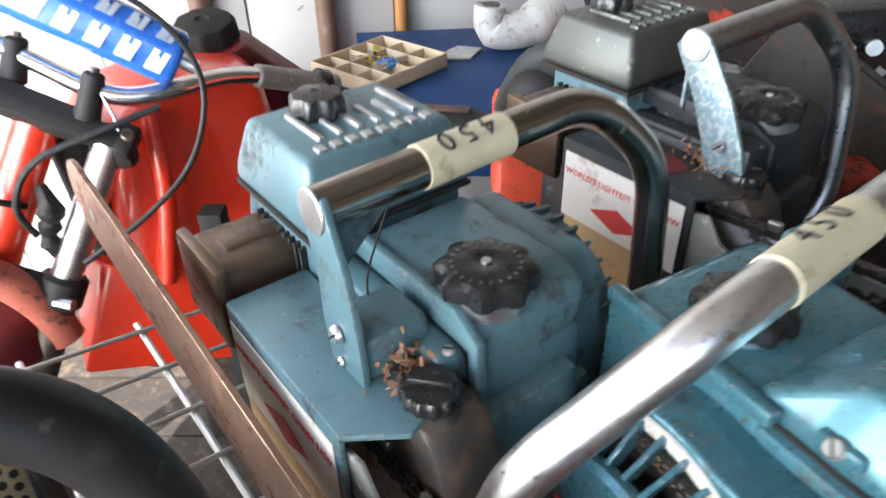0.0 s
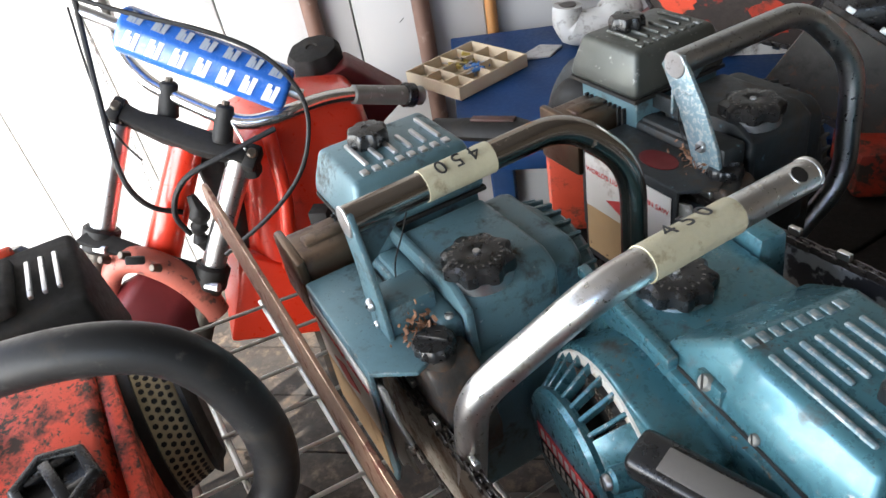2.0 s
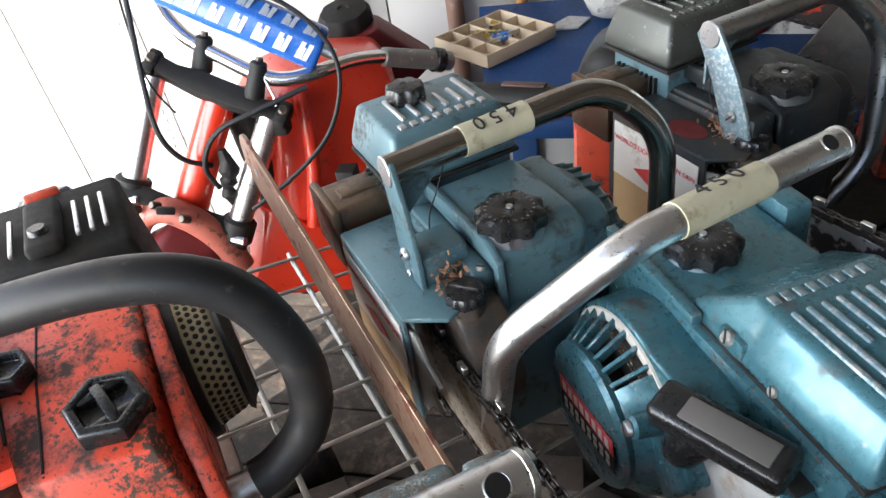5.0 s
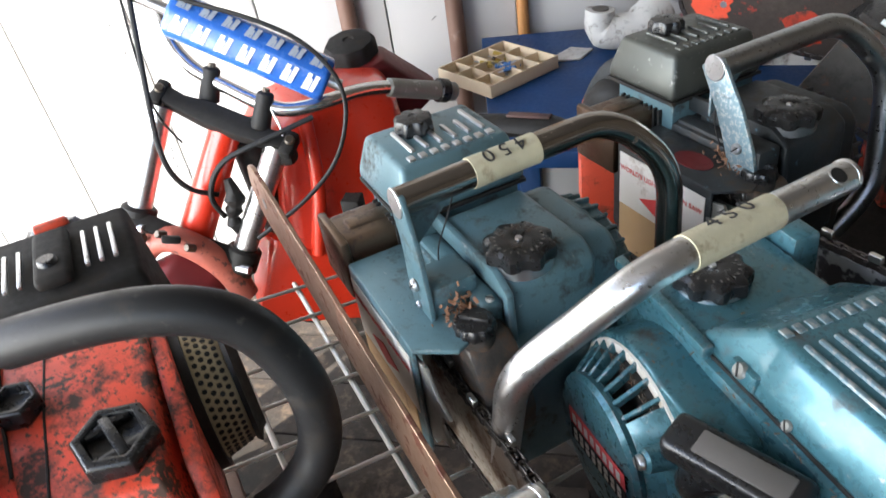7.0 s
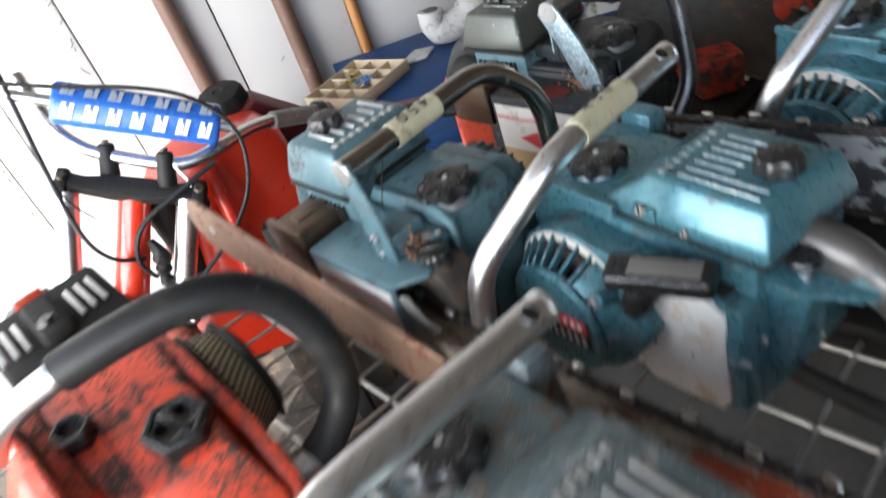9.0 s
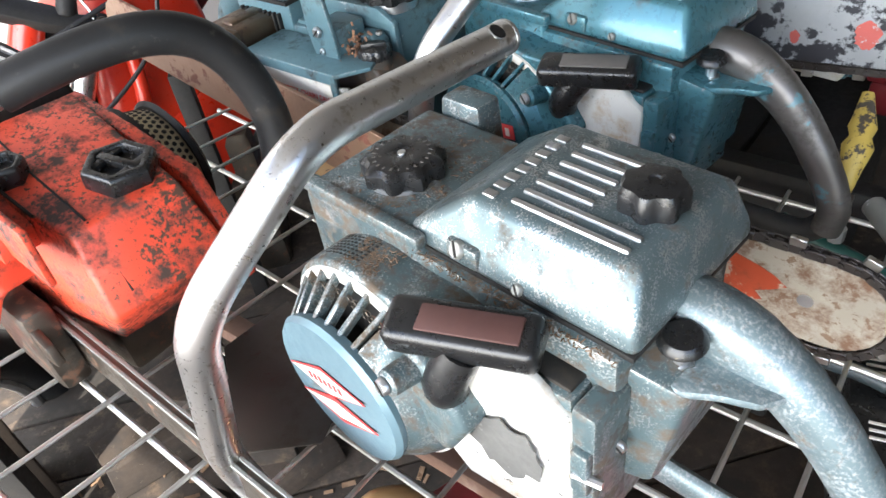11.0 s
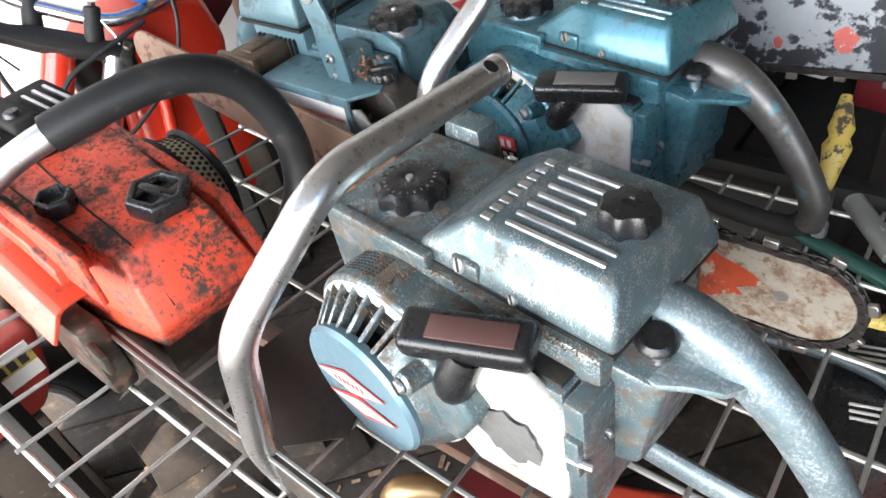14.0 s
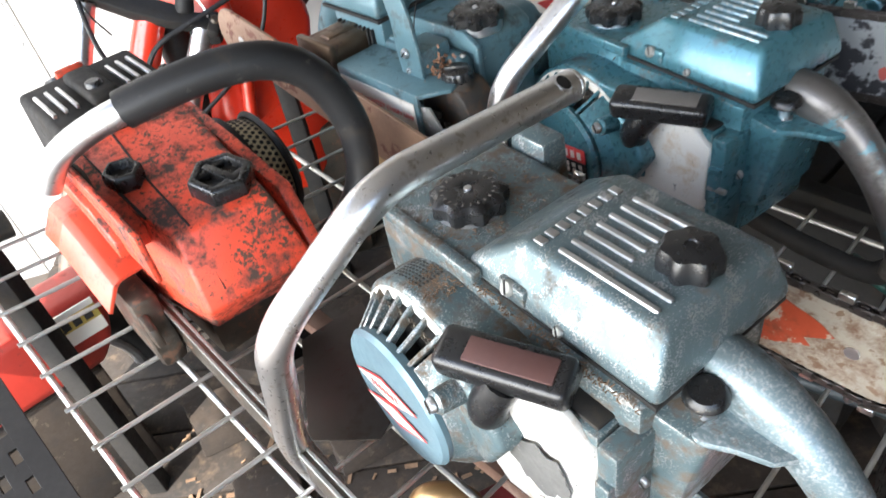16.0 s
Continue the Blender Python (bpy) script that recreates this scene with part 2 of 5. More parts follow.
    "orange_bar": mat("brown_bar_paint", (0.030, 0.021, 0.016), 0.6, vary=0.5, wear=(0.22, 0.022, 0.012), wear_amount=0.24, wear_scale=26, dirt=GRIME, dirt_amount=0.3),
    "blue_pad": mat("blue_vinyl", (0.025, 0.13, 0.50), 0.25, vary=0.15, bump=0.05, coat=0.5),
    "pad_white": mat("white_print", (0.82, 0.84, 0.86), 0.35, vary=0.05),
    "pad_grey": mat("silver_print", (0.32, 0.36, 0.42), 0.35, vary=0.1),
    "wall": mat("white_wall_paint", (0.46, 0.45, 0.44), 0.7, vary=0.06, scale=6, bump=0.1, dirt=(0.36, 0.33, 0.30), dirt_amount=0.12, dirt_scale=7),
    "pipe": mat("brown_painted_pipe", (0.16, 0.09, 0.065), 0.5, vary=0.25, dirt=(0.3, 0.22, 0.18), dirt_amount=0.2),
    "wood": mat("pale_wood", (0.62, 0.50, 0.34), 0.6, vary=0.15, scale=20, dirt=(0.35, 0.24, 0.13), dirt_amount=0.15),
    "broom": mat("orange_wood", (0.42, 0.19, 0.06), 0.5, vary=0.2),
    "blue_table": mat("blue_painted_table", (0.006, 0.040, 0.130), 0.55, vary=0.3, gloss=0.25, dirt=(0.03, 0.05, 0.09), dirt_amount=0.15),
    "plaster": mat("white_plastic", (0.50, 0.49, 0.46), 0.55, vary=0.15, dirt=(0.16, 0.14, 0.12), dirt_amount=0.34, dirt_scale=34),
    "floor": mat("dirty_concrete", (0.055, 0.046, 0.038), 0.85, vary=0.4, scale=8, dirt=(0.04, 0.03, 0.024), dirt_amount=0.45, dirt_scale=6),
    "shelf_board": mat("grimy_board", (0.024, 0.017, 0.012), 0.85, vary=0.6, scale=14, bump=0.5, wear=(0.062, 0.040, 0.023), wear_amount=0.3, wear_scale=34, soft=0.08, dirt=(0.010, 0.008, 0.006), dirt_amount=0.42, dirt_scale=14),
    "can_red": mat("faded_red_plastic", (0.34, 0.026, 0.016), 0.45, vary=0.2, dirt=(0.1, 0.02, 0.012), dirt_amount=0.25),
    "faded_red": mat("faded_red_paint", (0.42, 0.11, 0.075), 0.5, vary=0.3, wear=(0.12, 0.05, 0.04), wear_amount=0.25, dirt=GRIME, dirt_amount=0.3),
    # grimy orange, darkened further to carry the shade at the back right
    "orange_shaded": mat("grimy_shaded_orange", (0.40, 0.035, 0.014), 0.5, vary=0.3, wear=(0.04, 0.025, 0.018), wear_amount=0.35, wear_scale=40, dirt=GRIME, dirt_amount=0.4),
    "disc_blue": mat("pale_blue_paint", (0.15, 0.235, 0.275), 0.36, 0.3, vary=0.15, wear=(0.4, 0.4, 0.39), wear_amount=0.05, wear_scale=200, dirt=(0.09, 0.07, 0.05), dirt_amount=0.2),
    "sheet_metal": mat("stained_sheet", (0.085, 0.075, 0.066), 0.45, 0.5, vary=0.35, scale=20, wear=(0.05, 0.022, 0.018), wear_amount=0.16, wear_scale=70, dirt=(0.05, 0.036, 0.026), dirt_amount=0.35),
    "brass": mat("tarnished_brass", (0.42, 0.27, 0.13), 0.35, 0.8, vary=0.3, dirt=GRIME, dirt_amount=0.35),
    "roof": mat("grey_roof_sheet", (0.20, 0.19, 0.18), 0.6, scale=5),
    "dark_wall": mat("dark_boards", (0.09, 0.075, 0.06), 0.8, vary=0.35, scale=8),
    "yellow": mat("yellow_plastic", (0.46, 0.33, 0.07), 0.5, wear=(0.05, 0.04, 0.03), wear_amount=0.34),
    "oil_grime": mat("oily_grime", (0.055, 0.050, 0.045), 0.45, 0.3, vary=0.4, wear=(0.08, 0.14, 0.16), wear_amount=0.25, wear_scale=60, dirt=(0.09, 0.055, 0.035), dirt_amount=0.45, dirt_scale=60, bump=0.5),
    "print_pink": mat("faded_red_print", (0.50, 0.11, 0.09), 0.5, vary=0.2, wear=(0.42, 0.43, 0.43), wear_amount=0.3, wear_scale=120),
    "hose": mat("blue_grey_rubber", (0.028, 0.042, 0.046), 0.45, vary=0.3, dirt=GRIME, dirt_amount=0.3),
    "green": mat("dark_green_paint", (0.010, 0.055, 0.045), 0.35, wear=(0.25, 0.25, 0.23), wear_amount=0.1),
    "red_dark": mat("dark_red_paint", (0.11, 0.008, 0.010), 0.45, vary=0.3, dirt=GRIME, dirt_amount=0.15),
    "blue_small": mat("blue_plastic", (0.05, 0.16, 0.40), 0.4),
    "debris": mat("dry_leaf_litter", (0.30, 0.155, 0.090), 0.9, vary=0.5, scale=200, bump=0.6),
    "grip_insert": mat("brown_insert", (0.075, 0.032, 0.027), 0.5, vary=0.3, dirt=GRIME, dirt_amount=0.25),
    "grey_insert": mat("grey_insert", (0.11, 0.10, 0.09), 0.5, vary=0.3),
}

# ---- mesh tools ----


def flush(bm, mx=None, into=None):
    if mx is not None:
        bm.transform(mx)
    if into is None:
        return bm
    me = bpy.data.meshes.new("tmp")
    bm.to_mesh(me)
    bm.free()
    into.from_mesh(me)
    bpy.data.meshes.remove(me)
    return into


def bevel_all(bm, w, seg=2):
    if w > 0:
        bmesh.ops.bevel(bm, geom=bm.edges[:], offset=w, segments=seg, profile=0.5, affect="EDGES", clamp_overlap=True)


def box(x0, x1, y0, y1, z0, z1, w=0.003, into=None, mx=None, seg=2):
    bm = bmesh.new()
    bmesh.ops.create_cube(bm, size=1)
    bm.transform(Matrix.Translation(((x0 + x1) / 2, (y0 + y1) / 2, (z0 + z1) / 2)) @ Matrix.Diagonal((x1 - x0, y1 - y0, z1 - z0, 1)))
    bevel_all(bm, w, seg)
    return flush(bm, mx, into)


def loft(rings, w=0.0, into=None, mx=None, seg=2):
    """A closed solid through rings of equal point counts."""
    bm = bmesh.new()
    vs = [[bm.verts.new(p) for p in ring] for ring in rings]
    k = len(rings[0])
    for a, b in zip(vs, vs[1:]):
        for i in range(k):
            bm.faces.new((a[i], a[(i + 1) % k], b[(i + 1) % k], b[i]))
    bm.faces.new(vs[0][::-1])
    bm.faces.new(vs[-1])
    bmesh.ops.recalc_face_normals(bm, faces=bm.faces[:])
    bevel_all(bm, w, seg)
    return flush(bm, mx, into)


def prism(poly, axis, a, b, w=0.002, into=None, mx=None, seg=2):
    """A polygon in the two other axes, extruded along axis from a to b."""
    def at(u, v, h):
        return {"x": (h, u, v), "y": (u, h, v), "z": (u, v, h)}[axis]
    return loft([[at(u, v, a) for u, v in poly], [at(u, v, b) for u, v in poly]], w, into, mx, seg)


def rod(p, q, r0, r1=None, seg=20, w=0.0, into=None, mx=None):
    p, q = Vector(p), Vector(q)
    r1 = r0 if r1 is None else r1
    rot = (q - p).to_track_quat("Z", "Y").to_matrix()
    rings = [[c + rot @ Vector((r * math.cos(i * math.tau / seg), r * math.sin(i * math.tau / seg), 0)) for i in range(seg)] for c, r in ((p, r0), (q, r1))]
    if w > 0:
        d = (q - p).normalized() * w
        f = lambda c, r: [c + rot @ Vector((r * math.cos(i * math.tau / seg), r * math.sin(i * math.tau / seg), 0)) for i in range(seg)]
        rings = [f(p, r0 - w), f(p + d, r0), f(q - d, r1), f(q, r1 - w)]
    return loft(rings, 0, into, mx)


def bend(points, f, steps=5):
    """A polyline with its corners rounded over the length f."""
    pts = [Vector(p) for p in points]
    out = [pts[0]]
    for a, b, c in zip(pts, pts[1:], pts[2:]):
        u, v = (a - b), (c - b)
        s, e = b + u.normalized() * min(f, u.length * 0.48), b + v.normalized() * min(f, v.length * 0.48)
        for k in range(steps + 1):
            t = k / steps
            out.append(s.lerp(b, t).lerp(b.lerp(e, t), t))
    out.append(pts[-1])
    return out


def sweep(points, r, seg=14, into=None, mx=None, flat=1.0, rough=0.0):
    """A tube along points; r is one radius, or one for each point."""
    pts = [Vector(p) for p in points]
    rings, nrm = [], None
    for i, p in enumerate(pts):
        d = (pts[min(i + 1, len(pts) - 1)] - pts[max(i - 1, 0)]).normalized()
        if nrm is None:
            nrm = d.orthogonal().normalized() if abs(d.z) > 0.9 else d.cross(Vector((0, 0, 1))).normalized()
        nrm = (nrm - d * nrm.dot(d)).normalized()
        bi = d.cross(nrm)
        rr = r[i] if isinstance(r, (list, tuple)) else r
        rr *= 1 + (random.uniform(-rough, rough) if rough else 0)
        rings.append([p + nrm * (rr * math.cos(k * math.tau / seg)) + bi * (rr * flat * math.sin(k * math.tau / seg)) for k in range(seg)])
    return loft(rings, 0, into, mx)


def lobed(r, h, lobes, depth, seg=6, into=None, mx=None, top=0.86):
    """A grip knob: lobed skirt with a domed, narrower top."""
    nseg = lobes * seg
    def ring(k, z, dd):
        return [((k + dd * math.cos(lobes * a)) * math.cos(a), (k + dd * math.cos(lobes * a)) * math.sin(a), z) for a in (i * math.tau / nseg for i in range(nseg))]
    d = r * depth
    return loft([ring(r, 0, d), ring(r * 1.02, h * 0.25, d), ring(r, h * 0.75, d), ring(r * top, h, d * 0.7), ring(r * top * 0.62, h * 1.06, d * 0.3), ring(r * top * 0.25, h * 1.10, 0), ring(r * top * 0.2, h * 1.04, 0)], 0, into, mx)


def part(name, bm, material, parent=None, label="", smooth=38):
    me = bpy.data.meshes.new(name)
    bmesh.ops.recalc_face_normals(bm, faces=bm.faces[:])
    bm.to_mesh(me)
    bm.free()
    me.polygons.foreach_set("use_smooth", [True] * len(me.polygons))
    me.set_sharp_from_angle(angle=radians(smooth))
    me.materials.append(M[material] if isinstance(material, str) else material)
    ob = new(name, me)
    if parent is not None:
        ob.parent = parent
    return tagged(ob, label)


def thing(name, m, label, category, group="", kind=""):
    ob = new(name)
    ob.empty_display_size = 0.02
    ob.matrix_world = m
    return tagged(ob, label, category, group, kind)


def letters(text, size, depth, mx, into=None):
    """Raised lettering as a mesh."""
    cu = bpy.data.curves.new("lettering", "FONT")
    cu.body, cu.size, cu.extrude, cu.align_x, cu.align_y = text, size, depth, "CENTER", "CENTER"
    cu.resolution_u = 3
    ob = new("lettering", cu)
    bpy.context.view_layer.update()
    me = bpy.data.meshes.new_from_object(ob.evaluated_get(bpy.context.evaluated_depsgraph_get()))
    bpy.data.objects.remove(ob)
    bpy.data.curves.remove(cu)
    bm = bmesh.new() if into is None else into
    t = bmesh.new()
    t.from_mesh(me)
    bpy.data.meshes.remove(me)
    return flush(t, mx, bm) if into is not None else flush(t, mx)


def axes(o, x, y):
    """The pose with its origin at o, x along x, and y near y."""
    x = Vector(x).normalized()
    z = x.cross(Vector(y)).normalized()
    y = z.cross(x)
    m = Matrix((x, y, z)).transposed().to_4x4()
    m.translation = o
    return m


def stadium(length, h0, h1, tail=0.02, n=9):
    """The outline of a guide bar: tapered blade with a round nose."""
    pts = [(-tail, -h0 / 2), (length - h1 / 2, -h1 / 2)]
    pts += [(length - h1 / 2 + h1 / 2 * math.sin(a), -h1 / 2 * math.cos(a)) for a in (math.pi * (i + 1) / (n + 1) for i in range(n))]
    return pts + [(length - h1 / 2, h1 / 2), (-tail, h0 / 2)]


def guide_bar(saw, m, length, h0, h1, material, chained=True, label="", decals=()):
    """A bar in its own frame m (x along, y up, z thickness), with its chain and painted marks."""
    bar = part("guide_bar", prism(stadium(length, h0, h1), "z", -0.0022, 0.0022, 0.0006, seg=1), material, saw, label)
    bar.matrix_basis = m
    for nm, (x0, x1, y0, y1), mt in decals:
        for s in (-1, 1):
            rj = random.Random(17)
            ring = [((x0 + x1) / 2 + (x1 - x0) / 2 * math.cos(a) * rj.uniform(0.75, 1.1), (y0 + y1) / 2 + (y1 - y0) / 2 * math.sin(a) * rj.uniform(0.85, 1.0)) for a in (i * math.tau / 30 for i in range(30))]
            part(nm, prism(ring, "z", -0.0002, 0.0002, 0, mx=Matrix.Translation((0, 0, s * 0.0024))), mt, bar)
    rv = bmesh.new()
    for s in (-1, 1):
        rod((length - h1 * 0.72, 0, 0), (length - h1 * 0.72, 0, s * 0.003), 0.006, seg=12, into=rv)
    part("rivet", rv, "alloy", bar)
    if chained:
        out = stadium(length + 0.004, h0 + 0.010, h1 + 0.010, n=13)
        links, cut = bmesh.new(), bmesh.new()
        k = 0
        for a, b in zip(out, out[1:]):
            a, b = Vector((*a, 0)), Vector((*b, 0))
            steps = max(1, round((b - a).length / 0.0125))
            for i in range(steps):
                c, d = a.lerp(b, (i + 0.5) / steps), (b - a).normalized()
                mx = axes(c, d, (-d.y, d.x, 0))
                k += 1
                for s in (-1, 1):
                    box(-0.0075, 0.0075, -0.004, 0.004, -0.0008, 0.0008, 0.0007, links, mx @ Matrix.Translation((0, 0, s * (0.0036 if k % 2 else 0.0024))), 1)
                rod((-0.005, 0, -0.0055), (-0.005, 0, 0.0055), 0.0022, seg=8, into=links, mx=mx)
                box(-0.003, 0.003, -0.004, 0.007, -0.0012, 0.0012, 0.0006, links, mx @ Matrix.Translation((0, 0.0, 0)), 1)
                if k % 4 == 0:
                    sd = 1 if k % 8 else -1
                    box(-0.006, 0.006, -0.0115, -0.004, -0.0025, 0.0025, 0.0008, cut, mx @ Matrix.Translation((0, 0, sd * 0.0025)), 1)
        tagged(part("chain", links, "chain", bar, "oily black saw chain"), kind="stuff")
        tagged(part("cutter", cut, "cutter", bar, "bright steel cutter teeth"), kind="stuff")
    return bar


def screw(parent, p, d, r=0.006, material="alloy"):
    p, d = Vector(p), Vector(d).normalized()
    sc = part("screw", rod(p, p + d * r * 0.8, r, r * 0.9, 14, r * 0.2), material, parent)
    side = d.orthogonal().normalized()
    slot = box(-r * 0.85, r * 0.85, -r * 0.12, r * 0.12, 0, 0.0006, 0, mx=axes(p + d * r * 0.8, side, d.cross(side)))
    part("slot", slot, "black_matt", sc)
    return sc


def fuel_cap(saw, p, r, lobes=9, label="black lobed fuel cap"):
    mx = Matrix.Translation(p)
    rod((0, 0, -0.006), (0, 0, 0.004), r * 0.98, seg=28, into=(b := bmesh.new()), mx=mx)
    part("cap_neck", b, "alloy", saw)
    c = part("fuel_cap", lobed(r, 0.014, lobes, 0.085, mx=mx @ Matrix.Translation((0, 0, 0.003))), "black", saw, label)
    part("cap_screw", rod(Vector(p) + Vector((0, 0, 0.014)), Vector(p) + Vector((0, 0, 0.019)), 0.004, 0.003, 10), "alloy", c)
    dots = bmesh.new()
    for i in range(22):
        a = i * math.tau / 22
        box(-0.0012, 0.0012, -0.0006, 0.0006, 0, 0.0006, 0, dots, mx @ pose(r * 0.7 * math.cos(a), r * 0.7 * math.sin(a), 0.0175, 0, 0, math.degrees(a)))
    part("cap_lettering", dots, "grey_insert", c)

# ---- the shed ----
GROUND = -0.72
floor = tagged(part("floor", box(-5, 4, -5, 3, GROUND - 0.1, GROUND, 0), "floor"), "dark dirty concrete shed floor", "floor", kind="structure")

WALL = pose(-0.3, 1.52, 0.0, 2, 0, 11)
wall = tagged(part("wall_back", box(-4.2, 2.6, 0.03, 0.12, -0.9, 2.2, 0), "wall"), "white painted sheet wall with pencil marks", "wall", kind="structure")
wall.matrix_world = WALL
x = -4.16
while x < 2.3:
    wdt = 0.31
    tagged(part("wall_panel", box(x, x + wdt - 0.004, 0, 0.034, -0.8, 2.15, 0.003), "wall", wall))
    x += wdt
rng = random.Random(5)


def pencil(strokes):
    b = bmesh.new()
    for pts in strokes:
        sweep([(px, -0.0006, pz) for px, pz in pts], 0.0012, 5, b)
    part("pencil_mark", b, "pencil", wall)


for k in range(26):
    # a dashed line of upright ticks, with a cross stroke now and then
    sx, sz = -0.745 - 0.0014 * k + rng.uniform(-0.003, 0.003), 0.44 - 0.026 * k
    tick = [[(sx, sz), (sx - 0.001, sz - 0.015)]]
    if k % 4 == 1:
        tick.append([(sx - 0.012, sz - 0.004), (sx + 0.010, sz - 0.002)])
    pencil(tick)
for sx, sz, bars in ((-0.447, 0.43, 3), (-0.451, 0.385, 1), (-0.457, 0.32, 3), (-0.462, 0.262, 2), (-0.746, -0.22, 3), (-0.80, 0.20, 2), (-0.79, 0.13, 1), (-0.80, 0.05, 2), (-0.14, 0.20, 1), (-0.02, 0.12, 1)):
    # short unreadable strokes
    pencil([[(sx + rng.uniform(-0.008, 0.008), sz + 0.011 * j), (sx + rng.uniform(-0.008, 0.008), sz + 0.011 * j + 0.010)] for j in range(bars)])
# added wall that closes the right side and keeps it dark
wall_r = tagged(part("wall_right", box(2.2, 2.3, -2.5, 2.0, GROUND, 2.0, 0), "dark_wall"), "dark board wall added to close the shed and cut light", "wall", kind="structure")
# added roof out of view; its edge lets sun reach only the left wall
roof = tagged(part("ceiling", box(-1.47, 2.6, -2.4, 2.2, 1.75, 1.8, 0), "roof"), "unseen grey sheet roof added to keep sun off the saws", "ceiling", kind="structure")
# added wall behind the camera, dims light reaching the right-hand end
wall_f = tagged(part("wall_front", box(0.70, 2.3, -1.75, -1.67, GROUND, 1.75, 0), "dark_wall"), "dark board wall added to close the shed and cut light", "wall", kind="structure")
ground = tagged(part("ground", box(-60, 60, -60, 60, GROUND - 0.2, GROUND - 0.11, 0), "floor"), "bare earth yard outside the shed", "ground", kind="structure")

for px, r, mt, lb in ((-0.222, 0.021, "pipe", "brown painted pipe against the white wall"), (0.030, 0.021, "pipe", "brown painted pipe against the white wall"), (0.190, 0.014, "broom", "orange wooden pole leaning on the white wall")):
    pb = thing("pipe" if mt == "pipe" else "wooden_pole", WALL, lb, "pipe" if mt == "pipe" else "pole", "poles along the wall")
    part("shaft", rod((px, -r - 0.003, -0.75), (px, -r - 0.003, 2.1), r, seg=20), mt, pb)

# ---- wire deck under the saws ----


def deck_z(x):
    return 0.055 + 0.17 * 0.05 * math.log1p(math.exp(-x / 0.05))


C0, STEP, CROSS = Vector((-0.4975, 0.1023, 0)), Vector((0.0365, -0.0439, 0)), Vector((0.0777, 0.0684, 0))
deck = thing("wire_deck", Matrix(), "galvanised wire mesh shelf, sagging under the saws", "shelf")


def on_deck(i, j, dz=0.0):
    p = C0 + STEP * i + CROSS * j
    p.z = deck_z(p.x) + dz
    return p


for i in range(-3, 16):
    part("cross_wire", sweep([on_deck(i, -0.06 + 7.2 * k / 16) for k in range(17)], 0.0024, 8), "steel", deck)
for j in range(0, 8):
    part("long_wire", sweep([on_deck(-3.3 + 18.6 * k / 16, j, -0.005) for k in range(17)], 0.0033, 8), "steel", deck)
# slotted angle along the deck's open edge, with its slots cut through
angle = thing("slotted_angle", Matrix(), "black slotted steel angle along the shelf edge", "shelf frame")
ax = STEP.normalized()
ac = -CROSS.normalized()
am = axes(on_deck(-6, -0.42, -0.055), on_deck(2, -0.06) - on_deck(-6, -0.06), CROSS)
ab = bmesh.new()
for y0, y1 in ((-0.055, -0.046), (-0.038, -0.026), (-0.018, 0.004)):
    box(0, 1.2, y0, y1, -0.002, 0.002, 0.0006, ab, am, 1)
for k in range(29):
    for y0, y1, sh in ((-0.047, -0.037, 0.0), (-0.027, -0.017, 0.021)):
        box(k * 0.042 - 0.011 + sh, k * 0.042 + 0.011 + sh, y0, y1, -0.0019, 0.0019, 0, ab, am)
box(0, 1.2, -0.0555, -0.0515, -0.035, 0.0022, 0.0006, ab, am, 1)
part("angle_bar", ab, "black_matt", angle)
rail = thing("shelf_rail", Matrix(), "black steel rail at the back of the shelf", "shelf frame")
part("bar", sweep([on_deck(-3.2, -2.5, 0.02), on_deck(-3.2, 0.6, 0.02)], 0.018, 12), "black_matt", rail)
rail2 = thing("shelf_rail", Matrix(), "black steel rail along the far edge of the wire shelf", "shelf frame")
part("bar", box(0, 1.10, -0.014, 0.014, -0.040, 0.0, 0.003, mx=axes(on_deck(-4, 7.35), STEP, CROSS)), "black_matt", rail2)
crate_m = axes(Vector((0, 0, 0.052)) + (C0 + STEP * -2 + CROSS * 7.56), STEP, CROSS)
crate2 = thing("black_crate", Matrix(), "black plastic crate beside the wire shelf", "crate")
part("body", box(0, 0.72, 0, 0.52, -0.460, -0.012, 0.008, mx=crate_m), "dull_black", crate2)
for k in range(7):
    part("lid_slat", box(0.004 + k * 0.102, 0.004 + k * 0.102 + 0.094, 0.004, 0.516, -0.011, 0.0, 0.002, mx=crate_m), "dull_black", crate2)
for cx, cy in ((-0.62, 0.28), (0.25, -0.65), (0.75, 0.9), (-0.3, 0.75)):
    post = thing("shelf_post", Matrix(), "black steel post under the wire shelf", "shelf frame", "posts of the shelf")
    part("upright", box(cx - 0.015, cx + 0.015, cy - 0.015, cy + 0.015, GROUND, deck_z(cx) - 0.012, 0.002), "black_matt", post)

# ---- chainsaws with the starter to the left of the bar ----


def rear_loop(saw, material, pts, r, flat=1.15):
    return part("rear_handle", sweep(bend(pts, 0.05), r, 16, flat=flat), material, saw)


def top_cover(saw, material, x0, x1, xt0, xt1, y0, y1, yt0, yt1, z0, z1, w=0.006):
    ring = lambda a, b, c, d, z: [(a, c, z), (b, c, z), (b, d, z), (a, d, z)]
    return part("top_cover", loft([ring(x0, x1, y0, y1, z0), ring(x0, x1, y0, y1, z0 + 0.012), ring(xt0, xt1, yt0, yt1, z1)], w, seg=3), material, saw)


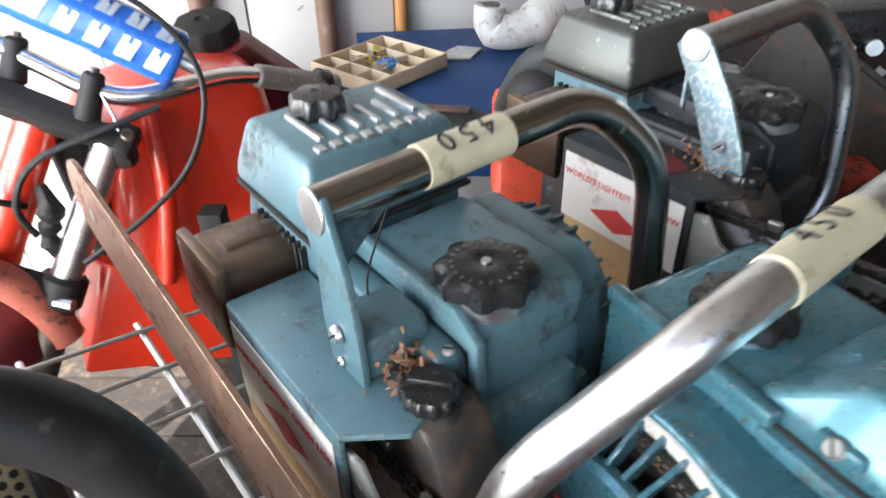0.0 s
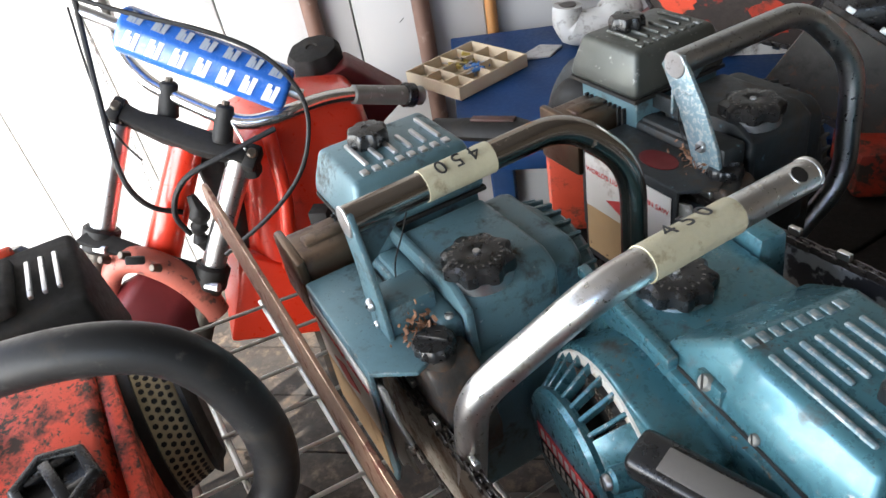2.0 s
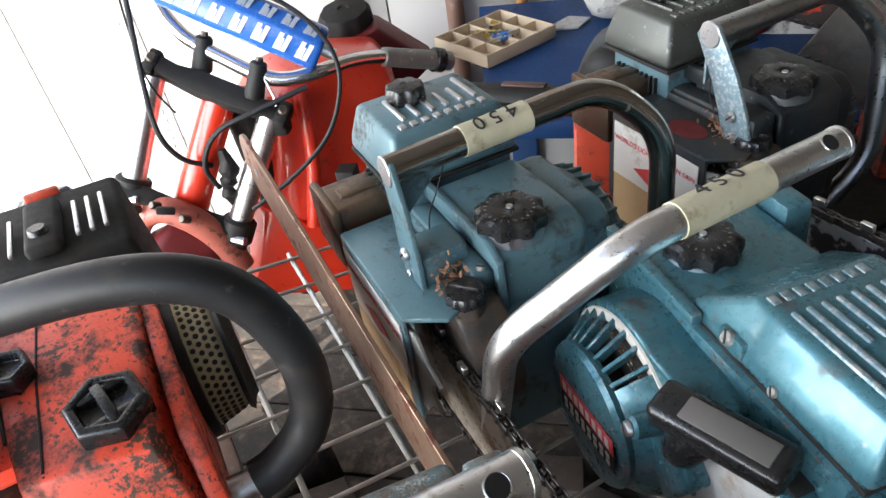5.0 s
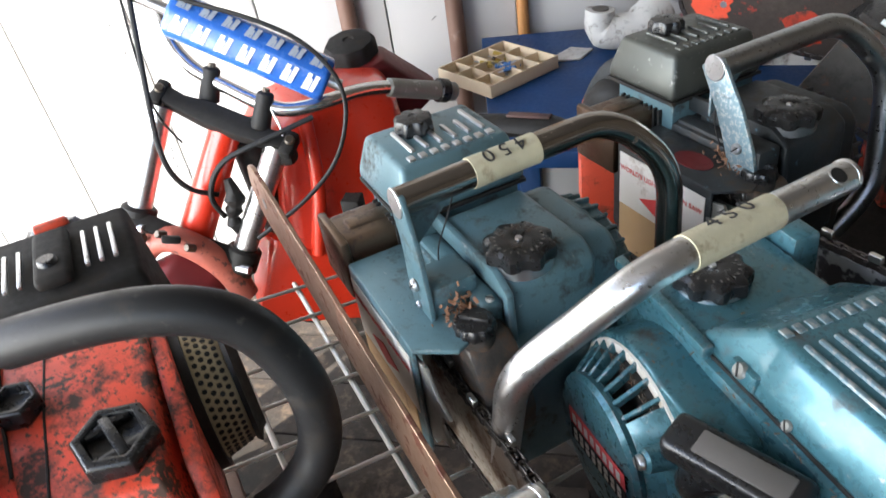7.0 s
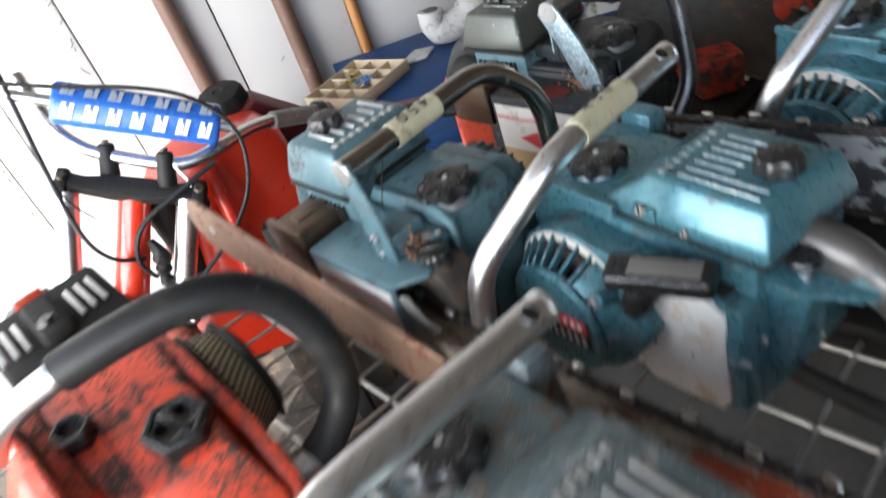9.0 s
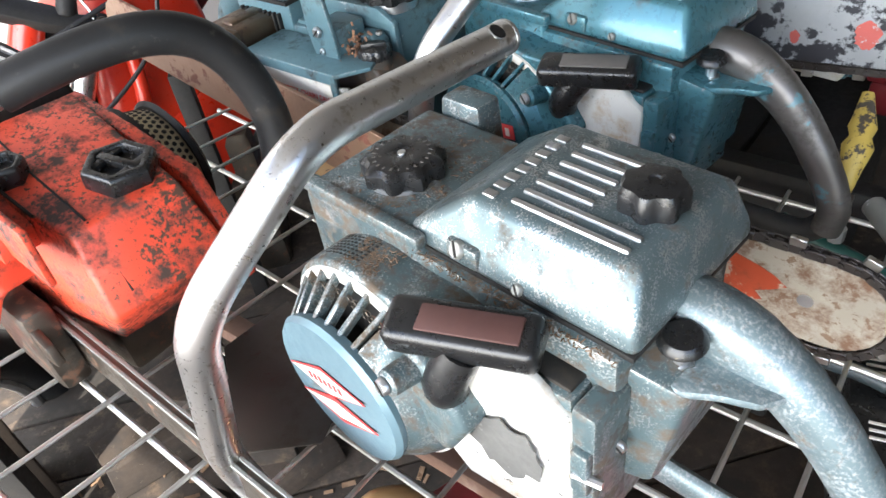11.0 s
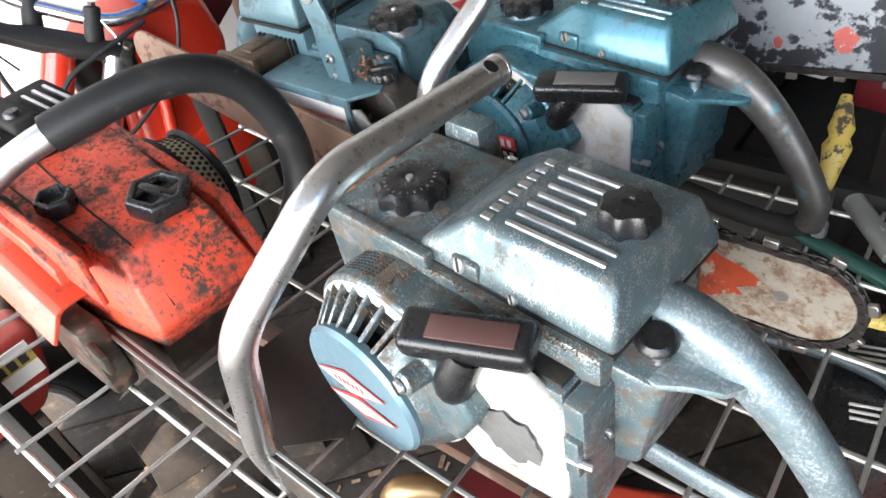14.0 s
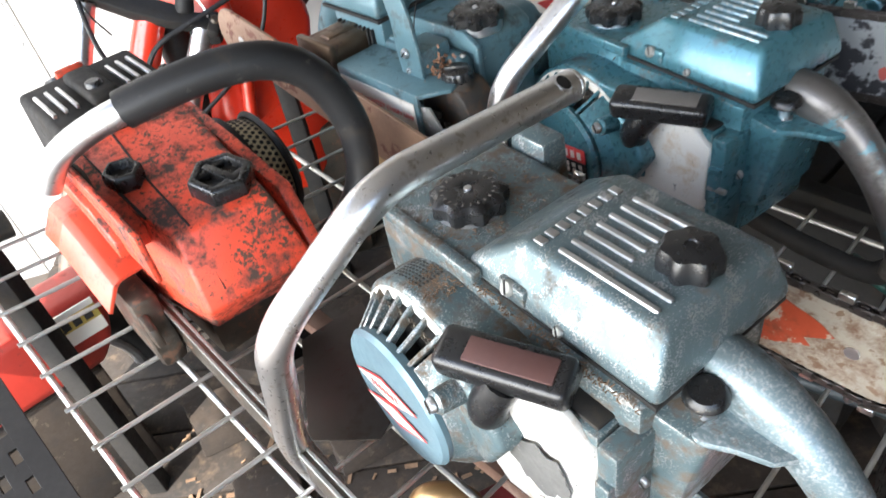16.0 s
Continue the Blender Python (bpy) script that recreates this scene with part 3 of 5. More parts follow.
def starter_saw(m, label, paint, cover_paint, rib_paint, insert, disc_style, front, bare_patch=False, rear_worn="handle_bare", arm="black_matt", slip=(-0.018, 0.008, -0.010)):
    """The model with the pull starter facing out: x ahead, y to the starter side, z up."""
    s = thing("chainsaw", m, label, "chainsaw", "chainsaws on the wire shelf")
    part("crankcase", box(-0.115, 0.10, -0.070, 0.055, 0.03, 0.1895, 0.005), paint, s)
    part("base", box(-0.02, 0.125, -0.085, 0.062, 0.012, 0.05, 0.005), paint, s)
    part("panel_mount", box(-0.10, -0.02, 0.045, 0.075, 0.035, 0.165, 0.005), paint, s)
    # fuel tank with its seam
    tank = part("fuel_tank", prism([(0.035, 0.10), (0.035, 0.203), (0.145, 0.203), (0.158, 0.19), (0.158, 0.11), (0.145, 0.10)], "y", -0.070, 0.056, 0.006, seg=3), paint, s)
    part("tank_seam", box(0.030, 0.155, 0.050, 0.060, 0.196, 0.2065, 0.0025), paint, tank)
    fuel_cap(s, (0.094, 0.008, 0.202), 0.029)
    # air filter cover
    cov = top_cover(s, cover_paint, -0.122, 0.050, -0.112, 0.002, -0.078, 0.050, -0.066, 0.034, 0.192, 0.238)
    # black strip recessed below the cover, draws the seam's shadow gap
    part("gasket", box(-0.1205, 0.0485, -0.0765, 0.0488, 0.1885, 0.1925, 0.0004), "black_matt", s)
    for k in range(8):
        y = 0.026 - k * 0.0100
        part("embossed_mark", box(-0.011, -0.002, y - 0.0032, y + 0.0032, 0.236, 0.2392, 0.0008), rib_paint, cov)
    for k in range(7):
        y = 0.024 - k * 0.0115
        xe = -0.100 if k < 2 else (-0.062 if k < 5 else -0.070)
        part("rib", box(xe, -0.021, y - 0.0022, y + 0.0022, 0.235, 0.2402, 0.0018), rib_paint, cov)
    part("cover_knob", lobed(0.0165, 0.015, 7, 0.09, mx=Matrix.Translation((-0.087, -0.018, 0.2365)) @ Matrix.Scale(1.12, 4), top=0.9), "black", s, "black lobed cover knob")
    screw(s, (0.001, 0.050, 0.207), (0.1, 0.8, 0.6), 0.0062, "bare")
    part("screw_lug", box(-0.014, 0.012, 0.036, 0.052, 0.196, 0.212, 0.003), paint, s)
    screw(s, (-0.045, 0.050, 0.200), (0.1, 0.9, 0.5), 0.0042, "bare")
    # fan housing with white backing, ribs and a plain disc
    cx, cz = 0.062, 0.098
    fh = bmesh.new()
    loft([[(cx + r * math.cos(a), y, cz + r * math.sin(a)) for a in (i * math.tau / 40 for i in range(40))] for y, r in ((0.050, 0.085), (0.060, 0.085))], 0, fh)
    prism([(cx + 0.087 * math.cos(a), cz + 0.087 * math.sin(a)) for a in (radians(d) for d in range(-30, 112, 7))] + [(-0.006, 0.1795), (-0.034, 0.172), (-0.034, 0.09)], "y", 0.044, 0.0915, 0.004, fh, seg=3)
    housing = part("fan_housing", fh, paint, s)
    part("backing_plate", loft([[(cx + r * math.cos(a), y, cz + r * math.sin(a)) for a in (i * math.tau / 40 for i in range(40))] for y, r in ((0.0905, 0.083), (0.0935, 0.082))], 0), "white", housing, "chipped white backing plate")
    part("fan_mesh", rod((cx, 0.0925, cz), (cx, 0.099, cz), 0.074, 0.070, 32), "black_matt", housing)
    rings = bmesh.new()
    for k in range(26):
        a = radians(8 + k * 4.6)
        for rr in (0.066, 0.0725):
            c = Vector((cx + rr * math.cos(a + (0.04 if rr > 0.07 else 0)), 0.0995, cz + rr * math.sin(a + (0.04 if rr > 0.07 else 0))))
            sweep([c + Vector((0.0026 * math.cos(q), 0, 0.0026 * math.sin(q))) for q in (i * math.tau / 8 for i in range(9))], 0.0005, 4, rings)
    tagged(part("mesh_ring", rings, "dark_steel", housing), kind="stuff")
    disc = part("starter_disc", loft([[(cx + r * math.cos(a), y, cz + r * math.sin(a)) for a in (i * math.tau / 40 for i in range(40))] for y, r in ((0.117, 0.061), (0.124, 0.063), (0.128, 0.060), (0.130, 0.04), (0.1305, 0.002))], 0), "disc_blue" if bare_patch else paint, s)
    part("disc_hub", rod((cx, 0.095, cz), (cx, 0.118, cz), 0.044, 0.056, 28), "black_matt", disc)
    # closed cone round the disc, open only where the vanes are
    arc = [radians(d) for d in range(118, 374, 8)]
    shell = lambda y, r: [(cx + r * math.cos(a), y, cz + r * math.sin(a)) for a in arc]
    inner = lambda y, r: [(cx + r * math.cos(a), y, cz + r * math.sin(a)) for a in arc[::-1]]
    part("disc_shroud", loft([shell(0.092, 0.081) + inner(0.092, 0.076), shell(0.106, 0.074) + inner(0.106, 0.069), shell(0.119, 0.0625) + inner(0.119, 0.057)], 0), paint, s)
    for k in range(9):
        a = radians(16 + k * 12.2)
        u = Vector((math.cos(a), 0, math.sin(a)))
        mx = axes(Vector((cx, 0.1195, cz)) + u * 0.0605, Vector((0, -1, 0)) * 0.82 + u * 0.57, u)
        part("fan_rib", box(0, 0.034, -0.007, 0.002, -0.0019, 0.0019, 0.0009, mx=mx, seg=1), paint, disc)
    if disc_style == "diamonds":
        for dx, dz, wd, hg, mt in ((0.004, 0.012, 0.046, 0.014, "label_red"), (0.004, 0.012, 0.043, 0.0115, "label"), (-0.002, -0.014, 0.046, 0.013, "label_red"), (-0.002, -0.014, 0.042, 0.008, "label")):
            y = 0.1312 if mt == "label_red" else 0.1316
            t = bmesh.new()
            prism([(-wd, 0), (0, -hg), (wd, 0), (0, hg)], "y", 0, 0.0006, 0, t, Matrix.Translation((cx + dx, y, cz + dz)) @ pose(0, 0, 0, 0, 12, 0))
            part("emblem", t, mt, disc)
        t = bmesh.new()
        for k in range(7):
            box(-0.0015, 0.0015, 0, 0.0006, -0.0028, 0.0028, 0, t, Matrix.Translation((cx + 0.004, 0.1322, cz + 0.012)) @ pose(0, 0, 0, 0, 12, 0) @ Matrix.Translation((0.018 - k * 0.006, 0, 0)))
        part("emblem_mark", t, "label_red", disc)
    else:
        b1 = box(-0.045, 0.045, 0, 0.0007, 0.0, 0.016, 0, mx=Matrix.Translation((cx - 0.006, 0.1306, cz + 0.002)) @ pose(0, 0, 0, 0, 8, 0))
        part("name_strip", b1, "label_red", disc, "red and white name strip")
        b2 = box(-0.045, 0.045, 0, 0.0007, -0.018, -0.001, 0, mx=Matrix.Translation((cx - 0.006, 0.1306, cz + 0.002)) @ pose(0, 0, 0, 0, 8, 0))
        part("name_strip", b2, "black_matt", disc)
        t = bmesh.new()
        for row, hh in ((0.008, 0.0045), (-0.006, 0.0025), (-0.013, 0.0025)):
            for k in range(8):
                box(-0.0028, 0.0028, 0, 0.0004, -hh, hh, 0, t, Matrix.Translation((cx - 0.006, 0.1314, cz + 0.002)) @ pose(0, 0, 0, 0, 8, 0) @ Matrix.Translation((-0.036 + k * 0.0103, 0, row)))
        tagged(part("strip_mark", t, "label", disc), kind="stuff")
    # white side panel
    panel = part("side_panel", loft([[(-0.022, y + 0.012, 0.168), (-0.010, y + 0.014, 0.115), (-0.002, y + 0.014, 0.070), (-0.022, y + 0.010, 0.038), (-0.094, y, 0.034), (-0.102, y, 0.050), (-0.102, y, 0.152), (-0.075, y + 0.002, 0.172)] for y in (0.070, 0.080)], 0.003), "white", s, "chipped white side panel")
    part("panel_edge", box(-0.118, -0.100, 0.040, 0.078, 0.045, 0.165, 0.005), paint, s)
    if bare_patch:
        rp = random.Random(8)
        ring = [(-0.060 + (0.028 + rp.uniform(-0.006, 0.005)) * math.cos(a), 0.100 + (0.026 + rp.uniform(-0.006, 0.005)) * math.sin(a)) for a in (i * math.tau / 26 for i in range(26))]
        tb = prism(ring, "y", 0, 0.0008, 0)
        tb.transform(Matrix.Translation((0, 0.0822, 0)) @ Matrix.Shear("XZ", 4, (0, 0)))
        for v in tb.verts:
            v.co.y += 0.0014 + max(0.0, (v.co.x + 0.098)) * 0.11
        part("bare_patch", tb, "bare_patch", panel, "patch of bare grey metal")
    part("latch", box(-0.116, -0.104, 0.074, 0.083, 0.095, 0.135, 0.002), paint, s)
    part("latch_pin", rod((-0.124, 0.078, 0.112), (-0.106, 0.082, 0.112), 0.003, seg=8), "alloy", s)
    chips = bmesh.new()
    rc_ = random.Random(len(label))
    for k in range(300 if bare_patch else 20):
        cxp, cyp = rc_.gauss(0.085, 0.028), rc_.gauss(0.0, 0.028)
        if 0.04 < cxp < 0.148 and -0.064 < cyp < 0.046:
            box(-0.0022, 0.0022, -0.0007, 0.0007, 0, 0.0006, 0, chips, pose(cxp, cyp, 0.2035, rc_.uniform(-20, 20), 0, rc_.uniform(0, 180)) @ Matrix.Scale(rc_.uniform(0.25, 0.8), 4))
    for k in range(190 if bare_patch else 14):
        box(-0.0022, 0.0022, -0.0007, 0.0007, 0, 0.0006, 0, chips, pose(rc_.uniform(0.045, 0.080), rc_.uniform(0.058, 0.086), 0.1846, 0, 0, rc_.uniform(0, 180)) @ Matrix.Scale(rc_.uniform(0.25, 0.75), 4))
    for k in range(220 if bare_patch else 30):
        t_ = rc_.random()
        box(-0.0026, 0.0026, -0.0006, 0.0006, 0, 0.0007, 0, chips, pose(0.045 - 0.160 * t_, 0.0535 + rc_.uniform(-0.002, 0.006), 0.1895 + rc_.uniform(-0.001, 0.002), rc_.uniform(-40, 40), rc_.uniform(-30, 30), rc_.uniform(0, 180)) @ Matrix.Scale(rc_.uniform(0.25, 0.75), 4))
    tagged(part("sawdust", chips, "sawdust", s), kind="stuff")
    if bare_patch:
        stamp = bmesh.new()
        for r_ in range(7):
            for k in range(9):
                a = radians(86 - k * 3.2)
                box(-0.0013, 0.0013, -0.0007, 0.0007, 0, 0.0004, 0, stamp, Matrix.Translation((cx, 0.060 + r_ * 0.0034, cz)) @ pose(0, 0, 0, 0, 90 - math.degrees(a), 0) @ Matrix.Translation((0, 0, 0.0869)))
        tagged(part("stamped_text", stamp, "black_matt", s), kind="stuff")
    # pull starter: boss, stem and grip
    rod((-0.006, 0.080, 0.150), (-0.004, 0.128, 0.158), 0.011, 0.009, 18, 0.002, b := bmesh.new())
    part("starter_boss", b, paint, s)
    screw(s, (-0.004, 0.128, 0.158), (0, 1, 0.2), 0.006)
    part("cord_guide", sweep(bend([(-0.020, 0.085, 0.128), (-0.026, 0.105, 0.150), (-0.034 + slip[0] * 0.6, 0.092, 0.180)], 0.02), 0.014, 14), "black", s)
    part("cord_fairing", prism([(0.004, 0.166), (-0.010, 0.170), (-0.030, 0.150), (-0.046, 0.122), (-0.024, 0.082), (0.008, 0.098)], "y", 0.074, 0.108, 0.006, seg=3), paint, s)
    # black strip: a rubber gasket together with the shadow behind the grip
    part("cord_slot", box(-0.096, -0.060, 0.050, 0.070, 0.164, 0.168, 0.002), "black_matt", s)
    gm = axes(Vector((-0.032, 0.082, 0.194)) + Vector(slip), Vector((-0.082, -0.036, 0.004)), Vector((0.036, -0.082, 0.02)))
    grip = part("pull_grip", box(-0.048, 0.046, -0.016, 0.016, -0.011, 0.011, 0.006, mx=gm, seg=3), "black", s, "black pull starter grip")
    part("grip_insert", box(-0.026, 0.036, -0.009, 0.009, 0.010, 0.0125, 0.001, mx=gm), insert, grip)
    # throttle block, choke button and rear handle
    part("throttle_block", loft([[(-0.108, -0.045, 0.070), (-0.108, 0.045, 0.070), (-0.135, 0.042, 0.078), (-0.135, -0.045, 0.078)], [(-0.108, -0.045, 0.180), (-0.108, 0.045, 0.178), (-0.148, 0.036, 0.166), (-0.148, -0.042, 0.170)]], 0.006), paint, s)
    rod((-0.131, 0.016, 0.155), (-0.131, 0.017, 0.187), 0.0052, into=(b := bmesh.new()))
    rod((-0.131, 0.016, 0.160), (-0.131, 0.016, 0.171), 0.0085, seg=6, into=b)
    st = part("choke_stem", b, "alloy", s)
    part("choke_button", rod((-0.131, 0.017, 0.184), (-0.131, 0.018, 0.192), 0.0140, 0.0130, 24, 0.0025), "black", st)
    screw(s, (-0.118, 0.052, 0.118), (-0.2, 1, 0.1), 0.005)
    rear_loop(s, rear_worn, [(-0.110, -0.012, 0.182), (-0.160, -0.010, 0.180), (-0.212, -0.010, 0.138), (-0.258, -0.014, 0.062), (-0.252, -0.016, 0.030)], [0.020, 0.020, 0.0195, 0.019, 0.018, 0.0175, 0.017, 0.0165, 0.016, 0.0155, 0.015, 0.0148, 0.0145, 0.014, 0.0138, 0.0135, 0.013, 0.013, 0.0125, 0.0125])
    part("lower_arm", sweep(bend([(-0.250, -0.016, 0.036), (-0.235, -0.016, 0.016), (-0.170, -0.012, 0.014), (-0.080, -0.005, 0.024)], 0.03), 0.008, 12, flat=1.6), arm, s)
    part("handle_flange", prism([(-0.118, -0.036), (-0.118, 0.034), (-0.142, 0.036), (-0.158, 0.026), (-0.178, 0.018), (-0.190, 0.0), (-0.178, -0.030)], "z", 0.163, 0.170, 0.003), rear_worn if bare_patch else paint, s)
    part("trigger", box(-0.176, -0.150, -0.030, -0.014, 0.140, 0.166, 0.004), "black", s)
    # front handle tube with a flattened, drilled end
    fr = bend(front, 0.030, 8)
    tube = part("front_handle", sweep(fr, 0.0125, 20), "tube_alloy", s, "bent bright metal tube handle")
    e, d = Vector(front[0]), (Vector(front[0]) - Vector(front[1])).normalized()
    up = Vector((0, 0, 1))
    part("tube_end", rod(e - d * 0.003, e + d * 0.0025, 0.0129, seg=24, w=0.0012), "tube_alloy", tube)
    hole = e - d * 0.019
    up = Vector((-0.55, 0, 0.84))
    up = (up - d * up.dot(d)).normalized()
    # no hole is cut: a black disc paints its dark inside
    part("bolt_hole", rod(hole + up * 0.0090, hole + up * 0.0128, 0.0062, 0.0062, 18), "black_matt", tube)
    part("hole_rim", sweep([hole + up * 0.0122 + (d * math.cos(a) + d.cross(up) * math.sin(a) * 0.98) * 0.0066 for a in (i * math.tau / 20 for i in range(21))], 0.0007, 6), "tube_alloy", tube)
    part("handle_bracket", loft([[(0.09, -0.10, 0.12), (0.145, -0.10, 0.12), (0.145, -0.066, 0.12), (0.09, -0.066, 0.12)], [(0.095, -0.098, 0.215), (0.135, -0.098, 0.215), (0.135, -0.072, 0.215), (0.095, -0.072, 0.215)]], 0.004), paint, s)
    return s


def tape_wrap(saw, tube_pts, a, b, text, up, flip=1):
    p, q = Vector(tube_pts[a[0]]).lerp(Vector(tube_pts[a[0] + 1]), a[1]), Vector(tube_pts[b[0]]).lerp(Vector(tube_pts[b[0] + 1]), b[1])
    n = 8
    t = part("tape", sweep([p.lerp(q, k / n) for k in range(n + 1)], 0.0134, 20, rough=0.012), "tape", saw, "masking tape with a number in black pen")
    d = (q - p).normalized() * flip
    u = Vector(up)
    u = (u - d * u.dot(d)).normalized()
    mx = axes((p + q) / 2 + u * 0.0138, d, u.cross(d))
    tagged(part("handwriting", letters(text, 0.020, 0.0002, mx), "ink", t), kind="stuff")


FRONT4 = [(0.076, -0.086, 0.271), (0.046, 0.106, 0.300), (0.058, 0.196, 0.228), (0.103, 0.206, 0.075), (0.118, 0.190, -0.028)]
FRONT2 = [(0.070, -0.080, 0.286), (0.036, 0.106, 0.288), (0.060, 0.194, 0.212), (0.100, 0.198, 0.060), (0.112, 0.185, -0.010)]
SAW4 = pose(0.039, -0.067, 0.090, 0, 0, 123)
SAW2 = pose(0.232, 0.242, 0.076, 0, 0, 120)
saw4 = starter_saw(SAW4, "worn grey-teal chainsaw with bare metal patches and sawdust", "teal_worn", "cover_worn", "alloy", "grip_insert", "diamonds", FRONT4, True, "handle_silver", "handle_silver", (-0.003, 0.005, -0.005))
# paler rib paint: worn tops, with the ribs' highlights put into the colour
saw2 = starter_saw(SAW2, "glossy teal chainsaw with white side panel and taped handle", "teal_bright", "teal_bright", "teal_rubbed_highlight", "grey_insert", "strip", FRONT2)
tape_wrap(saw2, FRONT2, (0, 0.40), (0, 0.82), "4 5 0", (0.15, 0.1, 1), -1)
saw6 = starter_saw(pose(0.573, 0.385, 0.075, 0, 0, 118), "teal chainsaw half hidden at the shelf's end", "teal_bright", "teal_bright", "teal_bright", "grey_insert", "plain", FRONT2)
guide_bar(saw4, axes((0.0, -0.102, 0.062), (0.640, 0.083, 0.136), (0, 0, 1)), 0.66, 0.075, 0.070, "rust_bar", False, "bare rusty brown guide bar")

# ---- chainsaws with the bar side facing the other way ----


def clutch_saw(m, label, paint, cover_paint, tank_paint, front, rib_paint, bar_args, tape=False, bracket_paint=None, bar_z=0.078, bar_rise=0.0, lean=0.0, red_spot=False, tube_metal="dark_chrome"):
    """The boxy older model: x ahead along the bar, bar on the y-minus side."""
    bracket_paint = bracket_paint or paint
    s = thing("chainsaw", m, label, "chainsaw", "chainsaws on the wire shelf")
    part("crankcase", box(-0.20, 0.035, -0.060, 0.070, 0.0, 0.12, 0.006), paint, s)
    part("cylinder_shroud", box(-0.135, 0.0, -0.055, 0.06, 0.10, 0.186, 0.006), paint, s)
    part("oil_tank", box(0.0, 0.046, -0.056, 0.045, 0.0, 0.150, 0.008), paint, s)
    tank = part("fuel_tank", prism([(-0.090, 0.06), (-0.090, 0.209), (0.012, 0.209), (0.030, 0.198), (0.034, 0.06)], "y", -0.028, 0.060, 0.007, seg=3), tank_paint, s)
    part("tank_seam", prism([(-0.112, 0.195), (-0.112, 0.212), (0.013, 0.2125), (0.034, 0.199), (0.0375, 0.10), (0.026, 0.10), (0.026, 0.19)], "y", -0.033, -0.0255, 0.002), tank_paint, tank)
    part("tank_step", prism([(-0.10, 0.12), (-0.10, 0.190), (0.016, 0.190), (0.024, 0.182), (0.024, 0.12)], "y", -0.050, -0.030, 0.004), tank_paint, s)
    screw(s, (0.018, -0.040, 0.189), (0.1, -0.1, 1), 0.004, "bare")
    fuel_cap(s, (0.003, 0.0, 0.208), 0.0290, 8)
    # fan housing with a fluted rim
    cx, cz = -0.055, 0.115
    part("fan_housing", loft([[(cx + r * math.cos(a), y, cz + r * math.sin(a)) for a in (i * math.tau / 44 for i in range(44))] for y, r in ((0.055, 0.080), (0.090, 0.080), (0.102, 0.074))], 0), tank_paint, s)
    part("housing_top", prism([(-0.108, 0.08), (-0.108, 0.186), (-0.094, 0.199), (0.004, 0.199), (0.020, 0.186), (0.026, 0.08)], "y", 0.052, 0.094, 0.010, seg=4), tank_paint, s)
    hub = part("starter_cover", loft([[(cx + r * math.cos(a), y, cz + r * math.sin(a)) for a in (i * math.tau / 44 for i in range(44))] for y, r in ((0.096, 0.070), (0.116, 0.069), (0.124, 0.060), (0.127, 0.01))], 0), tank_paint, s)
    for k in range(30):
        a = math.tau * k / 30
        u = Vector((math.cos(a), 0, math.sin(a)))
        part("fan_rib", box(0, 0.026, -0.004, 0.004, -0.0018, 0.0018, 0.0008, mx=axes(Vector((cx, 0.093, cz)) + u * 0.073, Vector((0, 1, 0)) - u * 0.18, u), seg=1), tank_paint, hub)
    # top cover with ribs, marks and knob
    cov = top_cover(s, cover_paint, -0.208, -0.096, -0.196, -0.106, -0.062, 0.070, -0.052, 0.060, 0.212, 0.262, 0.008)
    part("filter_box", box(-0.195, -0.10, -0.056, 0.064, 0.15, 0.214, 0.004), "teal", s)
    for k in range(9):
        part("cooling_fin", box(-0.184 + k * 0.008, -0.181 + k * 0.008, -0.061, -0.050, 0.10, 0.196, 0.0004, seg=1), "black_matt", s)
    for k in range(8):
        y = 0.046 - k * 0.0118
        part("embossed_mark", box(-0.121, -0.112, y - 0.0034, y + 0.0034, 0.260, 0.2642, 0.0008), rib_paint, cov)
    for k in range(6):
        y = 0.046 - k * 0.0150
        xe = -0.178 if k in (0, 5) else -0.160
        part("rib", box(xe, -0.128, y - 0.0024, y + 0.0024, 0.259, 0.2650, 0.0018), rib_paint, cov)
    part("cover_knob", lobed(0.017, 0.014, 8, 0.09, mx=Matrix.Translation((-0.170, -0.008, 0.261)) @ Matrix.Scale(1.1, 4), top=0.9), "black", s, "black lobed cover knob")
    # black strip for the dark gap under the cover
    part("gasket", box(-0.2082, -0.0958, -0.0622, 0.0702, 0.2085, 0.2125, 0.0004), "black_matt", s)
    # muffler
    mf = bmesh.new()
    box(-0.192, -0.128, -0.116, -0.040, 0.135, 0.193, 0.010, mf, seg=3)
    box(-0.196, -0.124, -0.119, -0.109, 0.131, 0.197, 0.004, mf)
    box(-0.170, -0.150, -0.10, -0.05, 0.190, 0.196, 0.003, mf)
    part("muffler", mf, "muffler", s, "burnt brown steel muffler")
    # channel-shaped clutch cover, open to the front
    cc = bmesh.new()
    prism([(-0.118, -0.117), (0.024, -0.117), (0.046, -0.086), (0.034, -0.058), (-0.118, -0.058)], "z", 0.174, 0.179, 0.0018, cc)
    prism([(-0.118, 0.030), (0.010, 0.030), (0.024, 0.060), (0.024, 0.178), (-0.118, 0.178)], "y", -0.1175, -0.1135, 0.0015, cc)
    cl = part("clutch_cover", cc, paint, s)
    part("cover_label", box(-0.112, 0.008, -0.1186, -0.1177, 0.040, 0.166, 0), "tan", cl, "yellowed label on the clutch cover")
    part("label_top", box(-0.112, 0.018, -0.1190, -0.1180, 0.102, 0.168, 0), "label", cl)
    t = bmesh.new()
    mxl = axes((-0.047, -0.1194, 0.150), (1, 0, 0), (0, 0, 1))
    letters("WORLD'S LIGHTEST CHAIN SAW", 0.0085, 0.0002, mxl, t)
